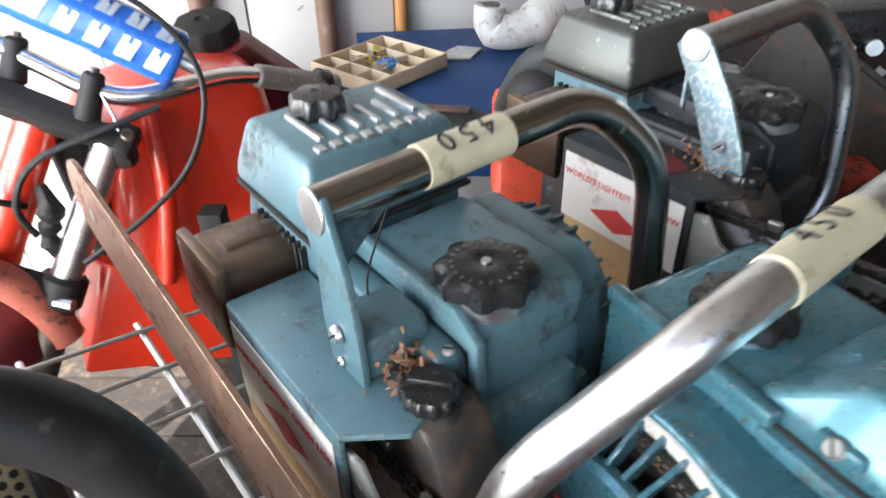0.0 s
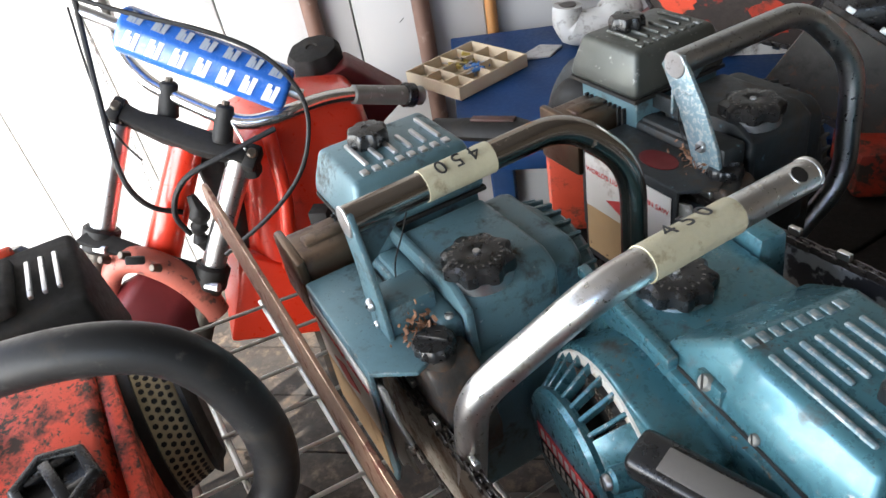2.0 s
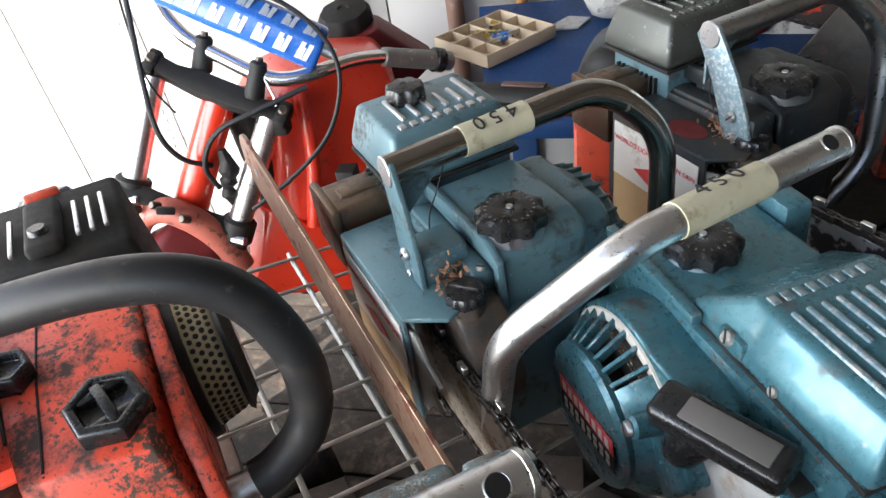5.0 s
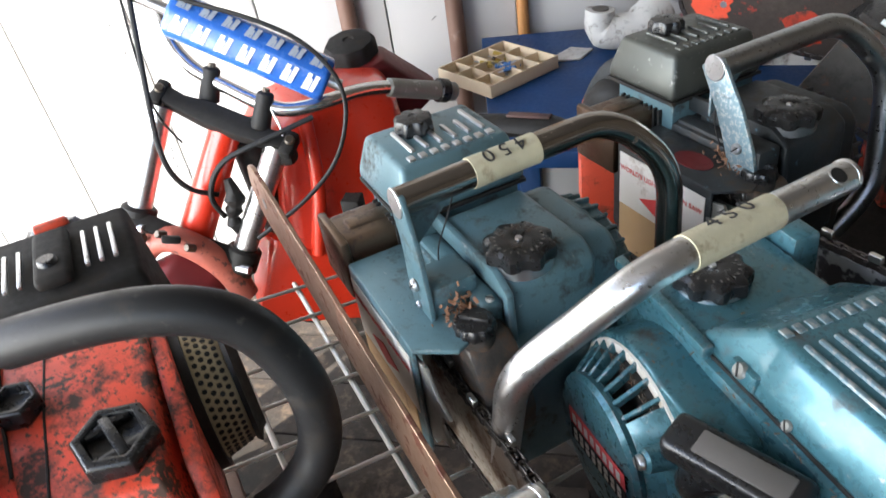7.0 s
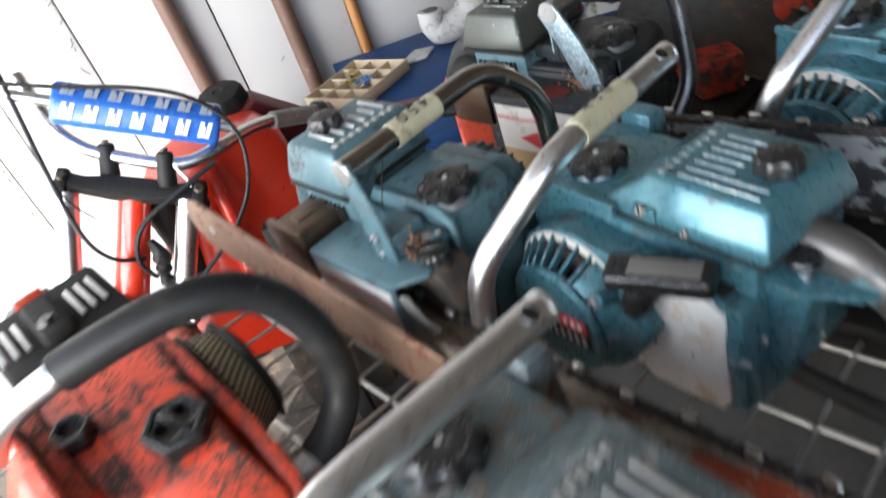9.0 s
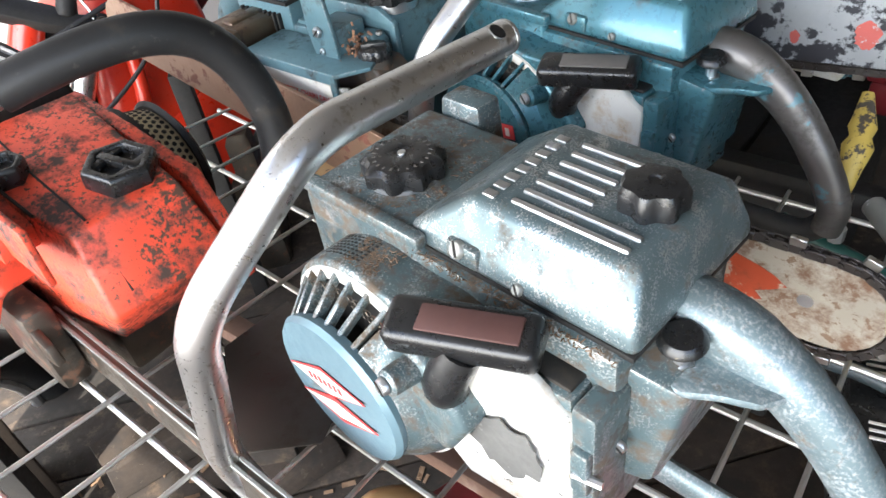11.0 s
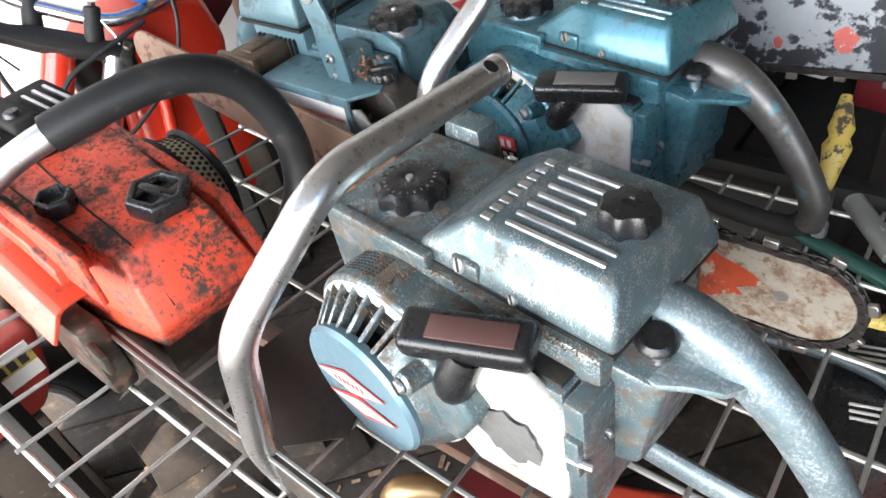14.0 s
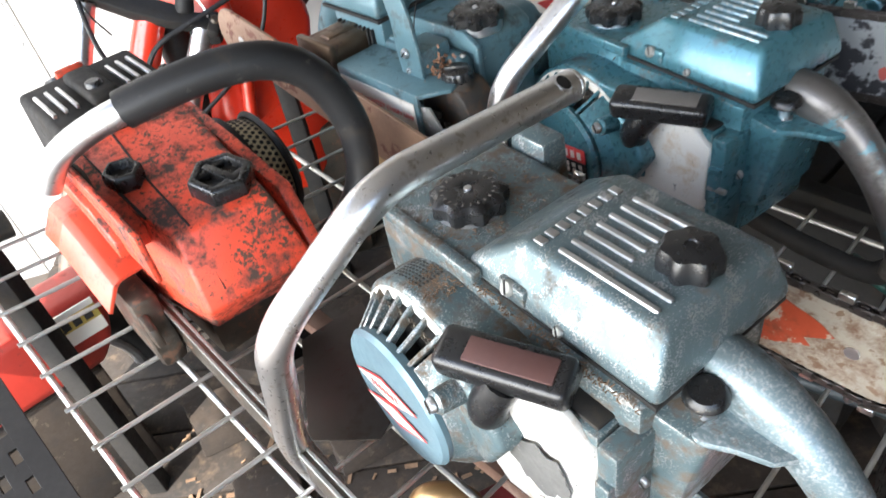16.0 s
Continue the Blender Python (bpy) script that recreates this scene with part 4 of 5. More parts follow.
    part("label_lettering", t, "label_red", cl)
    dm = bmesh.new()
    prism([(-0.03, 0), (0, -0.012), (0.03, 0), (0, 0.012)], "y", 0, 0.0005, 0, dm, Matrix.Translation((-0.047, -0.1198, 0.122)))
    part("label_emblem", dm, "label_red", cl)
    part("oil_housing", prism([(-0.02, 0.10), (-0.02, 0.166), (0.015, 0.172), (0.040, 0.172), (0.052, 0.160), (0.074, 0.110), (0.070, 0.08)], "y", -0.078, -0.034, 0.005), "oil_grime", s)
    part("throttle_wire", sweep(bend([(-0.040, -0.030, 0.272), (-0.052, -0.036, 0.235), (-0.040, -0.058, 0.212), (-0.024, -0.060, 0.188)], 0.03), 0.0007, 6), "black_matt", s)
    # oil filler and the litter round it
    rod((0.030, -0.062, 0.15), (0.030, -0.062, 0.179), 0.0165, seg=22, w=0.003, into=(b := bmesh.new()))
    part("oil_filler", b, "oil_grime", s)
    oc = part("oil_cap", lobed(0.0170, 0.010, 12, 0.04, mx=Matrix.Translation((0.030, -0.062, 0.177)), top=0.92), "black", s, "black oil cap")
    part("cap_bar", box(-0.013, 0.013, -0.002, 0.002, 0.0, 0.005, 0.001, mx=pose(0.030, -0.062, 0.186, 0, 0, 40)), "black", oc)
    lit = bmesh.new()
    rl = random.Random(3)
    for k in range(240):
        box(-0.0032, 0.0032, -0.0016, 0.0016, -0.0004, 0.0004, 0, lit, pose(0.000 + rl.gauss(0, 0.010), -0.060 + rl.gauss(0, 0.010), 0.174 + abs(rl.gauss(0, 0.010)), rl.uniform(-70, 70), rl.uniform(-70, 70), rl.uniform(0, 360)) @ Matrix.Scale(rl.uniform(0.4, 1.0), 4))
    part("leaf_litter", lit, "debris", s, "dry brown leaf litter")
    # handle bracket and tube
    k, by = lean, front[0][1]
    part("gusset", prism([(by + 0.004, 0.270), (by + 0.050, 0.266), (by + 0.004, 0.222)], "x", -0.036, -0.0325, 0.0008), bracket_paint, s)
    br = [[(-0.034, y, 0.288), (-0.046, y, 0.274), (-0.036 + k * 0.4, y, 0.235), (-0.036 + k * 0.8, y, 0.205), (-0.030 + k, y, 0.170), (0.004 + k, y, 0.170), (0.002 + k * 0.8, y, 0.205), (-0.004 + k * 0.4, y, 0.245), (-0.020, y, 0.288)] for y in (by, by + 0.005)]
    bk = part("handle_bracket", loft(br, 0.0012), bracket_paint, s)
    for zz, rr in ((0.205, 0.006), (0.184, 0.0035)):
        screw(bk, (-0.018 + k * 0.85, by, zz), (0, -1, 0), rr)
    part("bracket_foot", box(-0.040 + k, 0.000 + k, by + 0.005, -0.040, 0.155, 0.206, 0.004), paint, s)
    # spiked bumper beside the bar
    spikes = [(0.010, 0.070), (0.030, 0.070), (0.046, 0.092), (0.066, 0.098), (0.050, 0.112), (0.056, 0.128), (0.072, 0.138), (0.050, 0.146), (0.036, 0.166), (0.010, 0.160)]
    part("bumper_plate", prism(spikes, "y", -0.1130, -0.1095, 0.0008), "bare", s, "grey steel bumper plate with spikes")
    if red_spot:
        part("red_label", prism([(-0.031 + 0.024 * math.cos(q), -0.089 + 0.015 * math.sin(q)) for q in (i * math.tau / 24 for i in range(24))], "z", 0.1792, 0.1798, 0), "red_dark", cl, "faded red oval label")
    tube = part("front_handle", sweep(bend(front, 0.035, 8), 0.0125, 20), tube_metal, s, "polished metal tube handle")
    part("tube_end", rod(Vector(front[0]) + Vector((0, -0.0015, 0)), Vector(front[0]) + Vector((0, 0.001, 0)), 0.0132, seg=20, w=0.0008), "alloy", tube)
    part("rear_handle", sweep(bend([(-0.19, 0.0, 0.19), (-0.27, 0.0, 0.19), (-0.33, 0, 0.10), (-0.30, 0, 0.03), (-0.18, 0, 0.03)], 0.05), 0.016, 14, flat=1.3), paint, s)
    if tape:
        tape_wrap(s, front, (0, 0.32), (0, 0.62), "4 5 0", (0.35, 0, 1), -1)
    length, mt, lb, dec = bar_args
    guide_bar(s, axes((-0.03, -0.083, bar_z), (1, 0.0, bar_rise), (0, 0, 1)), length, 0.085, 0.080, mt, True, lb, dec)
    return s


FRONT1 = [(-0.031, -0.088, 0.278), (-0.036, 0.124, 0.280), (-0.018, 0.180, 0.222), (0.002, 0.165, 0.100), (-0.02, 0.10, 0.02)]
FRONT3 = [(-0.028, -0.074, 0.277), (-0.041, 0.118, 0.271), (-0.010, 0.172, 0.205), (0.012, 0.158, 0.070), (0.0, 0.10, 0.01)]
saw1 = clutch_saw(pose(0.024, 0.329, 0.090, 0, 0, -51.5), "dull teal boxy chainsaw with taped dark handle", "teal", "teal", "teal", FRONT1, "alloy",
                  (0.562, "white_bar", "stained white guide bar with red paint", [("red_paint", (0.33, 0.485, -0.036, 0.036), "bar_red")]), True)
saw3 = clutch_saw(pose(0.272, 0.566, 0.090, 0, 0, -51.5), "grimy blackened chainsaw with worn grey cover", "teal_dirty", "grey_cover", "teal_dirty", FRONT3, "grey_cover",
                  (0.62, "silver_bar", "silver guide bar with flaking black paint", [("red_print", (0.400, 0.411, -0.022, -0.006), "print_pink"), ("red_print", (0.462, 0.488, -0.022, 0.010), "print_pink")]), False, "teal_rubbed_highlight", 0.102, 0.08, 0.034, True, "steel_tube")

# ---- the orange chainsaw ----
so = thing("chainsaw", pose(-0.237, 0.117, 0.102, 0, 0, -51.5), "grimy orange chainsaw with black rubber grip", "chainsaw", "chainsaws on the wire shelf")
ob_ = bmesh.new()
loft([[(-0.160, -0.10, 0.045), (0.020, -0.068, 0.055), (0.030, 0.030, 0.055), (-0.150, 0.050, 0.045)],
      [(-0.160, -0.10, 0.12), (0.052, -0.075, 0.10), (0.064, 0.034, 0.10), (-0.150, 0.055, 0.15)],
      [(-0.155, -0.090, 0.202), (0.026, -0.066, 0.173), (0.044, 0.022, 0.173), (-0.140, 0.040, 0.200)]], 0.004, ob_, seg=3)
part("housing", ob_, "orange", so)
part("base", box(-0.15, 0.005, -0.07, 0.03, 0.0, 0.055, 0.008), "dark_steel", so, "oily dark crankcase base")
part("side_rib", prism([(-0.155, 0.06), (-0.150, 0.196), (-0.06, 0.182), (0.030, 0.164), (0.060, 0.10), (0.060, 0.06)], "y", 0.036, 0.050, 0.003), "orange", so)
part("seam", box(-0.150, 0.020, -0.098, -0.092, 0.150, 0.205, 0.002, mx=pose(0, 0, 0, 0, 6, 0)), "orange", so)
for (px, py, pz), r, lb in (((0.0, 0.0, 0.177), 0.0305, "black hexagonal fuel cap"), ((-0.069, -0.061, 0.188), 0.0185, "small black hexagonal oil cap")):
    mx = pose(px, py, pz, 0, 7, 15)
    hexa = lambda k, z: [(k * math.cos(i * math.pi / 3), k * math.sin(i * math.pi / 3), z) for i in range(6)]
    hc = part("fuel_cap" if r > 0.025 else "oil_cap", loft([hexa(r, -0.004), hexa(r, 0.014), hexa(r * 0.93, 0.017), hexa(r * 0.72, 0.017), hexa(r * 0.68, 0.009)], 0.0012, mx=mx), "black", so, lb)
    if r > 0.025:
        part("cap_grip", box(-0.020, 0.020, -0.004, 0.004, 0.008, 0.0165, 0.0015, mx=mx), "black", hc)
        for sx in (-0.014, 0.014):
            part("cap_lug", box(sx - 0.004, sx + 0.004, -0.016, 0.016, 0.008, 0.0150, 0.0015, mx=mx), "black", hc)
part("cover_strip", loft([[(x, -0.074, z), (x, -0.104, z - 0.002), (x, -0.106, z - 0.020), (x, -0.074, z - 0.020)] for x, z in ((-0.165, 0.2085), (-0.110, 0.2010), (-0.060, 0.1900), (-0.020, 0.1700))], 0.002), "orange", so)
part("linkage_wire", sweep(bend([(-0.112, -0.098, 0.222), (-0.085, -0.088, 0.214), (-0.070, -0.090, 0.198), (-0.045, -0.094, 0.184)], 0.02), 0.0022, 8), "dark_steel", so)
part("strip_gap", sweep([(-0.160, -0.0735, 0.2045), (-0.060, -0.0735, 0.1895), (-0.015, -0.072, 0.1780)], 0.0016, 6), "black_matt", so)
part("parting_line", sweep([(-0.150, -0.037, 0.2015), (-0.057, -0.046, 0.1871), (0.024, -0.050, 0.1740)], 0.0011, 6), "black_matt", so)
part("front_seam", sweep([(0.026, -0.050, 0.1735), (0.050, -0.052, 0.115)], 0.0011, 6), "black_matt", so)
# black filter cover with bright slots and a knob
fc = part("top_cover", loft([[(-0.29, -0.085, 0.10), (-0.155, -0.085, 0.10), (-0.155, 0.062, 0.10), (-0.29, 0.062, 0.10)], [(-0.285, -0.080, 0.222), (-0.165, -0.078, 0.214), (-0.165, 0.050, 0.214), (-0.285, 0.050, 0.222)]], 0.007, seg=3), "dull_black", so, "black plastic filter cover")
for g, y0 in ((0, -0.070), (1, 0.010)):
    for k in range(3):
        y = y0 + k * 0.012
        part("bright_slot", box(-0.250, -0.190, y - 0.002, y + 0.002, 0.216, 0.2205, 0.001, mx=pose(0, 0, 0.001, 0, 1.5, 0)), "alloy", fc)
kb = part("cover_knob", box(-0.262, -0.172, -0.034, -0.002, 0.218, 0.232, 0.006, seg=3), "dull_black", fc)
part("knob_screw", rod((-0.197, -0.020, 0.231), (-0.197, -0.020, 0.237), 0.009, 0.008, 16, 0.001), "black", kb)
part("filler_dome", lobed(0.026, 0.020, 8, 0.03, mx=pose(-0.302, -0.020, 0.195, 0, -20, 0)), "black", fc)
part("red_tab", box(-0.290, -0.282, -0.034, -0.002, 0.215, 0.228, 0.003), "orange_clean", fc)
# perforated brass-coloured screen on the fan side
mu = bmesh.new()
mcx, mcz, mr = -0.098, 0.112, 0.064
loft([[(mcx + r * math.cos(a), y, mcz + r * math.sin(a)) for a in (i * math.tau / 40 for i in range(40))] for y, r in ((0.045, mr + 0.006), (0.058, mr + 0.006))], 0, mu)
part("fan_ring", mu, "black_matt", so)
sc_ = part("fan_screen", loft([[(mcx + r * math.cos(a), y, mcz + r * math.sin(a)) for a in (i * math.tau / 40 for i in range(40))] for y, r in ((0.052, mr), (0.084, mr - 0.008), (0.088, mr - 0.012))], 0), "mesh_gold", so, "perforated brass-coloured screen")
holes = bmesh.new()
for row in range(5):
    for k in range(50):
        a = math.tau * (k + 0.5 * (row % 2)) / 50
        rr = mr - 0.0012 - row * 0.00155
        u = Vector((math.cos(a), 0.24, math.sin(a))).normalized()
        c = Vector((mcx + rr * math.cos(a), 0.0560 + row * 0.0062, mcz + rr * math.sin(a)))
        rod(c, c + u * 0.0008, 0.0024, seg=6, into=holes)
tagged(part("perforation", holes, "black_matt", sc_), kind="stuff")
part("starter_shell", rod((mcx, 0.086, mcz), (mcx, 0.098, mcz), mr - 0.002, mr - 0.012, 36, 0.004), "black_matt", so)
# clutch cover and bar
ccv = loft([[(x, -0.086, z), (x, -0.114, z), (x, -0.122, z - 0.004), (x, -0.138, z - 0.028), (x, -0.135, z - 0.031), (x, -0.118, z - 0.007), (x, -0.112, z - 0.004), (x, -0.086, z - 0.004)] for x, z in ((-0.172, 0.152), (-0.125, 0.156), (-0.080, 0.141), (-0.038, 0.122))], 0.001)
part("clutch_cover", ccv, "orange_clean", so)
part("cover_edge", box(-0.1, 0.0, -0.0865, -0.0835, -0.004, 0.004, 0.001, mx=pose(-0.072, 0, 0.140, 0, 13, 0)), "black_matt", so)
part("spur", prism([(-0.030, 0.05), (-0.040, 0.10), (-0.005, 0.075), (0.0, 0.055)], "y", -0.120, -0.112, 0.002), "dark_steel", so)
part("sprocket_cavity", box(-0.12, -0.02, -0.122, -0.095, 0.01, 0.10, 0.006), "dark_steel", so)
sob = guide_bar(so, axes((-0.05, -0.092, 0.048), (1, 0.0, -0.05), (0, 0, 1)), 0.52, 0.056, 0.052, "dark_steel", False, "oily dark guide bar")
for sd in (-1, 1):
    part("bar_rail", box(0.0, 0.49, 0.0245, 0.0285, sd * 0.0034 - 0.0016, sd * 0.0034 + 0.0016, 0.0006, seg=1), "bare", sob)
part("bar_groove", box(0.0, 0.49, 0.0200, 0.0262, -0.0018, 0.0018, 0), "black_matt", sob)
OH = [(-0.098, -0.118, 0.205), (-0.084, -0.100, 0.236), (-0.050, -0.045, 0.262), (-0.005, 0.055, 0.278), (0.012, 0.112, 0.252), (0.026, 0.138, 0.180), (0.026, 0.130, 0.110), (0.032, 0.085, 0.080), (0.03, 0.04, 0.08)]
path = bend(OH, 0.06, 6)
part("front_handle", sweep(path, 0.0125, 18), "alloy", so, "bent aluminium tube handle")
k0 = next(i for i, p in enumerate(path) if p.y > -0.050)
part("rubber_grip", sweep(path[k0:-2], 0.0172, 20), "rubber", so, "black rubber handle sleeve")
part("rear_handle", sweep(bend([(-0.25, -0.02, 0.16), (-0.34, -0.02, 0.16), (-0.40, -0.02, 0.09), (-0.36, -0.02, 0.02), (-0.26, -0.02, 0.03)], 0.04), 0.018, 14, flat=1.3), "black", so)

# ---- the motorcycle ----
bike = thing("motorcycle", pose(-0.011, 0.002, 0.001), "red dirt motorcycle with a blue handlebar pad", "motorcycle")
BAR = [(-0.575, 0.844, 0.431), (-0.549, 0.801, 0.343), (-0.520, 0.790, 0.304), (-0.493, 0.789, 0.284), (-0.412, 0.775, 0.244), (-0.371, 0.777, 0.229), (-0.324, 0.799, 0.230), (-0.284, 0.859, 0.224), (-0.244, 0.910, 0.206), (-0.168, 0.989, 0.159)]
hb = part("handlebar", sweep(bend(BAR, 0.03), 0.0115, 16), "chrome", bike, "bright chrome handlebar")
part("grip", rod((-0.250, 0.903, 0.208), (-0.160, 0.997, 0.155), 0.0155, 0.0165, 18, 0.003), "bare", hb, "grey-black rubber grip")
part("grip_collar", rod((-0.185, 0.972, 0.170), (-0.172, 0.985, 0.162), 0.021, seg=18, w=0.002), "black", hb)
part("crossbar", rod((-0.560, 0.762, 0.427), (-0.288, 0.803, 0.256), 0.009, seg=14), "alloy", hb)
P0, P1 = Vector((-0.508, 0.769, 0.394)), Vector((-0.304, 0.800, 0.266))
pm = axes(P0, P1 - P0, (0, 0.35, 1))
plen = (P1 - P0).length
pad_ring = lambda x, k: [(x, k * y, k * z) for y, z in ((-0.034, 0.012), (-0.026, 0.026), (0.006, 0.030), (0.030, 0.020), (0.034, -0.002), (0.026, -0.022), (-0.004, -0.028), (-0.028, -0.018))]
pad = part("handlebar_pad", loft([pad_ring(0, 0.86), pad_ring(0.006, 1), pad_ring(plen - 0.006, 1), pad_ring(plen, 0.86)], 0.003, mx=pm), "blue_pad", bike, "blue vinyl handlebar pad with white print")
for mt, yc, zc, tilt, hgt in (("pad_white", -0.011, 0.0291, 4, 0.0125), ("pad_grey", 0.021, 0.0268, -22, 0.0085)):
    t = bmesh.new()
    for k in range(7):
        xk = 0.024 + k * (plen - 0.046) / 6
        pp = pm @ pose(0, yc, zc, tilt, 0, 0)
        for x0, x1, top in ((-0.0115, -0.0050, 1.0), (-0.0042, -0.0008, 0.45), (0.0, 0.0065, 1.0)):
            sl = 0.004 * top
            prism([(xk + x0, -hgt), (xk + x1, -hgt), (xk + x1 + sl, hgt * top), (xk + x0 + sl, hgt * top)], "z", -0.0004, 0.0008, 0, t, pp)
    part("pad_print", t, mt, pad)
for a, b in (((-0.499, 0.777, 0.250), (-0.484, 0.792, 0.300)), ((-0.416, 0.758, 0.210), (-0.399, 0.777, 0.262))):
    cl = part("bar_clamp", rod(a, b, 0.016, 0.013, 14, 0.003), "black_matt", bike)
    part("clamp_bolt", rod(b, Vector(b) + (Vector(b) - Vector(a)).normalized() * 0.006, 0.006, seg=8), "dark_steel", cl)
tcm = axes((-0.466, 0.752, 0.228), (0.186, -0.003, -0.090), (0.1, 0.35, 0.2))
tc = bmesh.new()
prism([(-0.120, -0.010), (-0.110, 0.018), (-0.07, 0.012), (-0.03, 0.018), (0.03, 0.018), (0.07, 0.012), (0.10, 0.020), (0.118, -0.010), (0.08, -0.014), (0.03, -0.020), (-0.03, -0.020), (-0.08, -0.014)], "z", -0.012, 0.012, 0.004, tc, tcm)
tcl = part("top_fork_clamp", tc, "black_matt", bike)
for bx_ in (-0.106, 0.104):
    part("clamp_bolt", rod(tcm @ Vector((bx_, 0.004, -0.018)), tcm @ Vector((bx_, 0.004, 0.020)), 0.009, 0.008, 10, 0.002), "dark_steel", tcl)
    part("clamp_lug", box(bx_ - 0.010, bx_ + 0.010, -0.020, 0.022, -0.015, 0.015, 0.005, mx=tcm), "black_matt", tcl)
lcm = axes((-0.548, 0.668, 0.062), (0.175, 0.026, -0.113), (0.1, 0.35, 0.2))
part("lower_fork_clamp", prism([(-0.115, -0.012), (-0.10, 0.018), (0, 0.014), (0.10, 0.018), (0.115, -0.012), (0.06, -0.012), (-0.06, -0.012)], "z", -0.012, 0.012, 0.004, mx=lcm), "black_matt", bike)
for a, b, c in (((-0.561, 0.746, 0.262), (-0.625, 0.674, 0.105), (-0.74, 0.52, -0.20)), ((-0.392, 0.752, 0.184), (-0.478, 0.690, 0.014), (-0.60, 0.56, -0.28))):
    fk = part("fork_tube", rod(a, b, 0.019, seg=20), "tube_alloy", bike)
    part("fork_leg", rod(b, c, 0.022, 0.024, 20), "dark_steel", fk)
    part("fork_collar", rod(Vector(b).lerp(Vector(a), 0.10), Vector(b).lerp(Vector(c), 0.06), 0.028, 0.028, 18, 0.004), "black_matt", fk)
    part("fork_cap", rod(a, Vector(a) + (Vector(a) - Vector(b)).normalized() * 0.010, 0.012, seg=6), "dark_steel", fk)
    part("clamp_bolt", rod(Vector(b) + Vector((-0.02, -0.02, 0)), Vector(b) + Vector((0.025, -0.028, -0.005)), 0.007, seg=8), "alloy", fk)
part("head_tube", sweep([(-0.470, 0.765, 0.222), (-0.560, 0.695, 0.040)], [0.025, 0.029], 20), "bike_red", bike, "orange-red steering head tube")
tk = loft([[(-0.405, 0.79, 0.160), (-0.385, 0.82, 0.205), (-0.330, 0.860, 0.215), (-0.255, 0.955, 0.185), (-0.235, 0.930, 0.10), (-0.245, 0.835, 0.03), (-0.350, 0.765, -0.03), (-0.415, 0.735, -0.03)],
           [(-0.530, 0.88, 0.17), (-0.500, 0.92, 0.21), (-0.420, 0.96, 0.23), (-0.310, 1.06, 0.19), (-0.290, 1.05, 0.08), (-0.300, 0.98, 0.0), (-0.440, 0.88, -0.06), (-0.540, 0.84, -0.06)]], 0.022, seg=4)
part("fuel_tank", tk, "bike_red", bike, "glossy red fuel tank")
part("tank_crease", sweep(bend([(-0.362, 0.805, 0.200), (-0.352, 0.778, 0.10), (-0.372, 0.748, -0.02)], 0.05), 0.012, 12), "bike_red", bike)
part("side_shroud", loft([[(-0.430, 0.725, 0.03), (-0.380, 0.745, -0.02), (-0.26, 0.83, 0.02), (-0.20, 0.88, -0.10), (-0.30, 0.79, -0.20), (-0.50, 0.69, -0.14)], [(-0.50, 0.76, 0.03), (-0.39, 0.79, -0.02), (-0.27, 0.88, 0.02), (-0.21, 0.93, -0.10), (-0.31, 0.84, -0.20), (-0.51, 0.74, -0.14)]], 0.010), "bike_red", bike)
brace = part("fork_brace", sweep(bend([(-0.640, 0.640, 0.005), (-0.618, 0.652, 0.060), (-0.572, 0.655, 0.082), (-0.520, 0.658, 0.052), (-0.490, 0.668, 0.000), (-0.480, 0.668, -0.05)], 0.03), 0.017, 14, flat=1.3), "faded_red", bike, "faded pinkish-red arch between the fork legs")
for bp in ((-0.600, 0.640, 0.086), (-0.560, 0.638, 0.095), (-0.520, 0.640, 0.068)):
    part("arch_bolt", rod(bp, Vector(bp) + Vector((-0.004, -0.012, 0.010)), 0.007, 0.006, 8, 0.001), "dark_steel", brace)
part("front_fender", loft([[(-0.62, 0.66, 0.03), (-0.565, 0.665, 0.055), (-0.50, 0.675, 0.01), (-0.49, 0.66, -0.05), (-0.62, 0.63, -0.04)], [(-0.66, 0.57, -0.03), (-0.60, 0.56, 0.0), (-0.53, 0.58, -0.03), (-0.52, 0.56, -0.10), (-0.65, 0.53, -0.09)]], 0.012, seg=3), "red_dark", bike)
part("stem_pod", box(-0.014, 0.014, -0.010, 0.010, 0, 0.012, 0.003, mx=pose(-0.545, 0.625, 0.088, -25, 20, 30)), "black_matt", bike)
part("down_tube", sweep([(-0.470, 0.800, 0.200), (-0.455, 0.800, 0.0), (-0.440, 0.800, -0.20)], 0.030, 14), "black_matt", bike)
part("engine_block", box(-0.42, -0.22, 0.82, 1.02, -0.45, -0.08, 0.02), "dark_steel", bike)
seat = part("seat", loft([[(-0.42, 1.03, 0.10), (-0.33, 1.08, 0.14), (-0.28, 1.10, 0.10), (-0.30, 1.06, 0.0), (-0.40, 1.0, 0.0)], [(-0.58, 1.30, 0.0), (-0.50, 1.32, 0.03), (-0.44, 1.34, 0.0), (-0.46, 1.32, -0.08), (-0.56, 1.28, -0.08)]], 0.015), "rubber", bike, "black bike seat")
part("tank_filler", lobed(0.050, 0.045, 9, 0.03, mx=pose(-0.368, 1.085, 0.185, 12, 0, 0)), "dull_black", bike, "black round filler cap")
part("rear_fender", loft([[(-0.37, 1.0, 0.18), (-0.30, 1.05, 0.20), (-0.22, 1.12, 0.10), (-0.28, 1.05, 0.06)], [(-0.40, 1.06, 0.19), (-0.32, 1.11, 0.21), (-0.24, 1.18, 0.11), (-0.30, 1.11, 0.07)]], 0.008), "red_dark", bike)
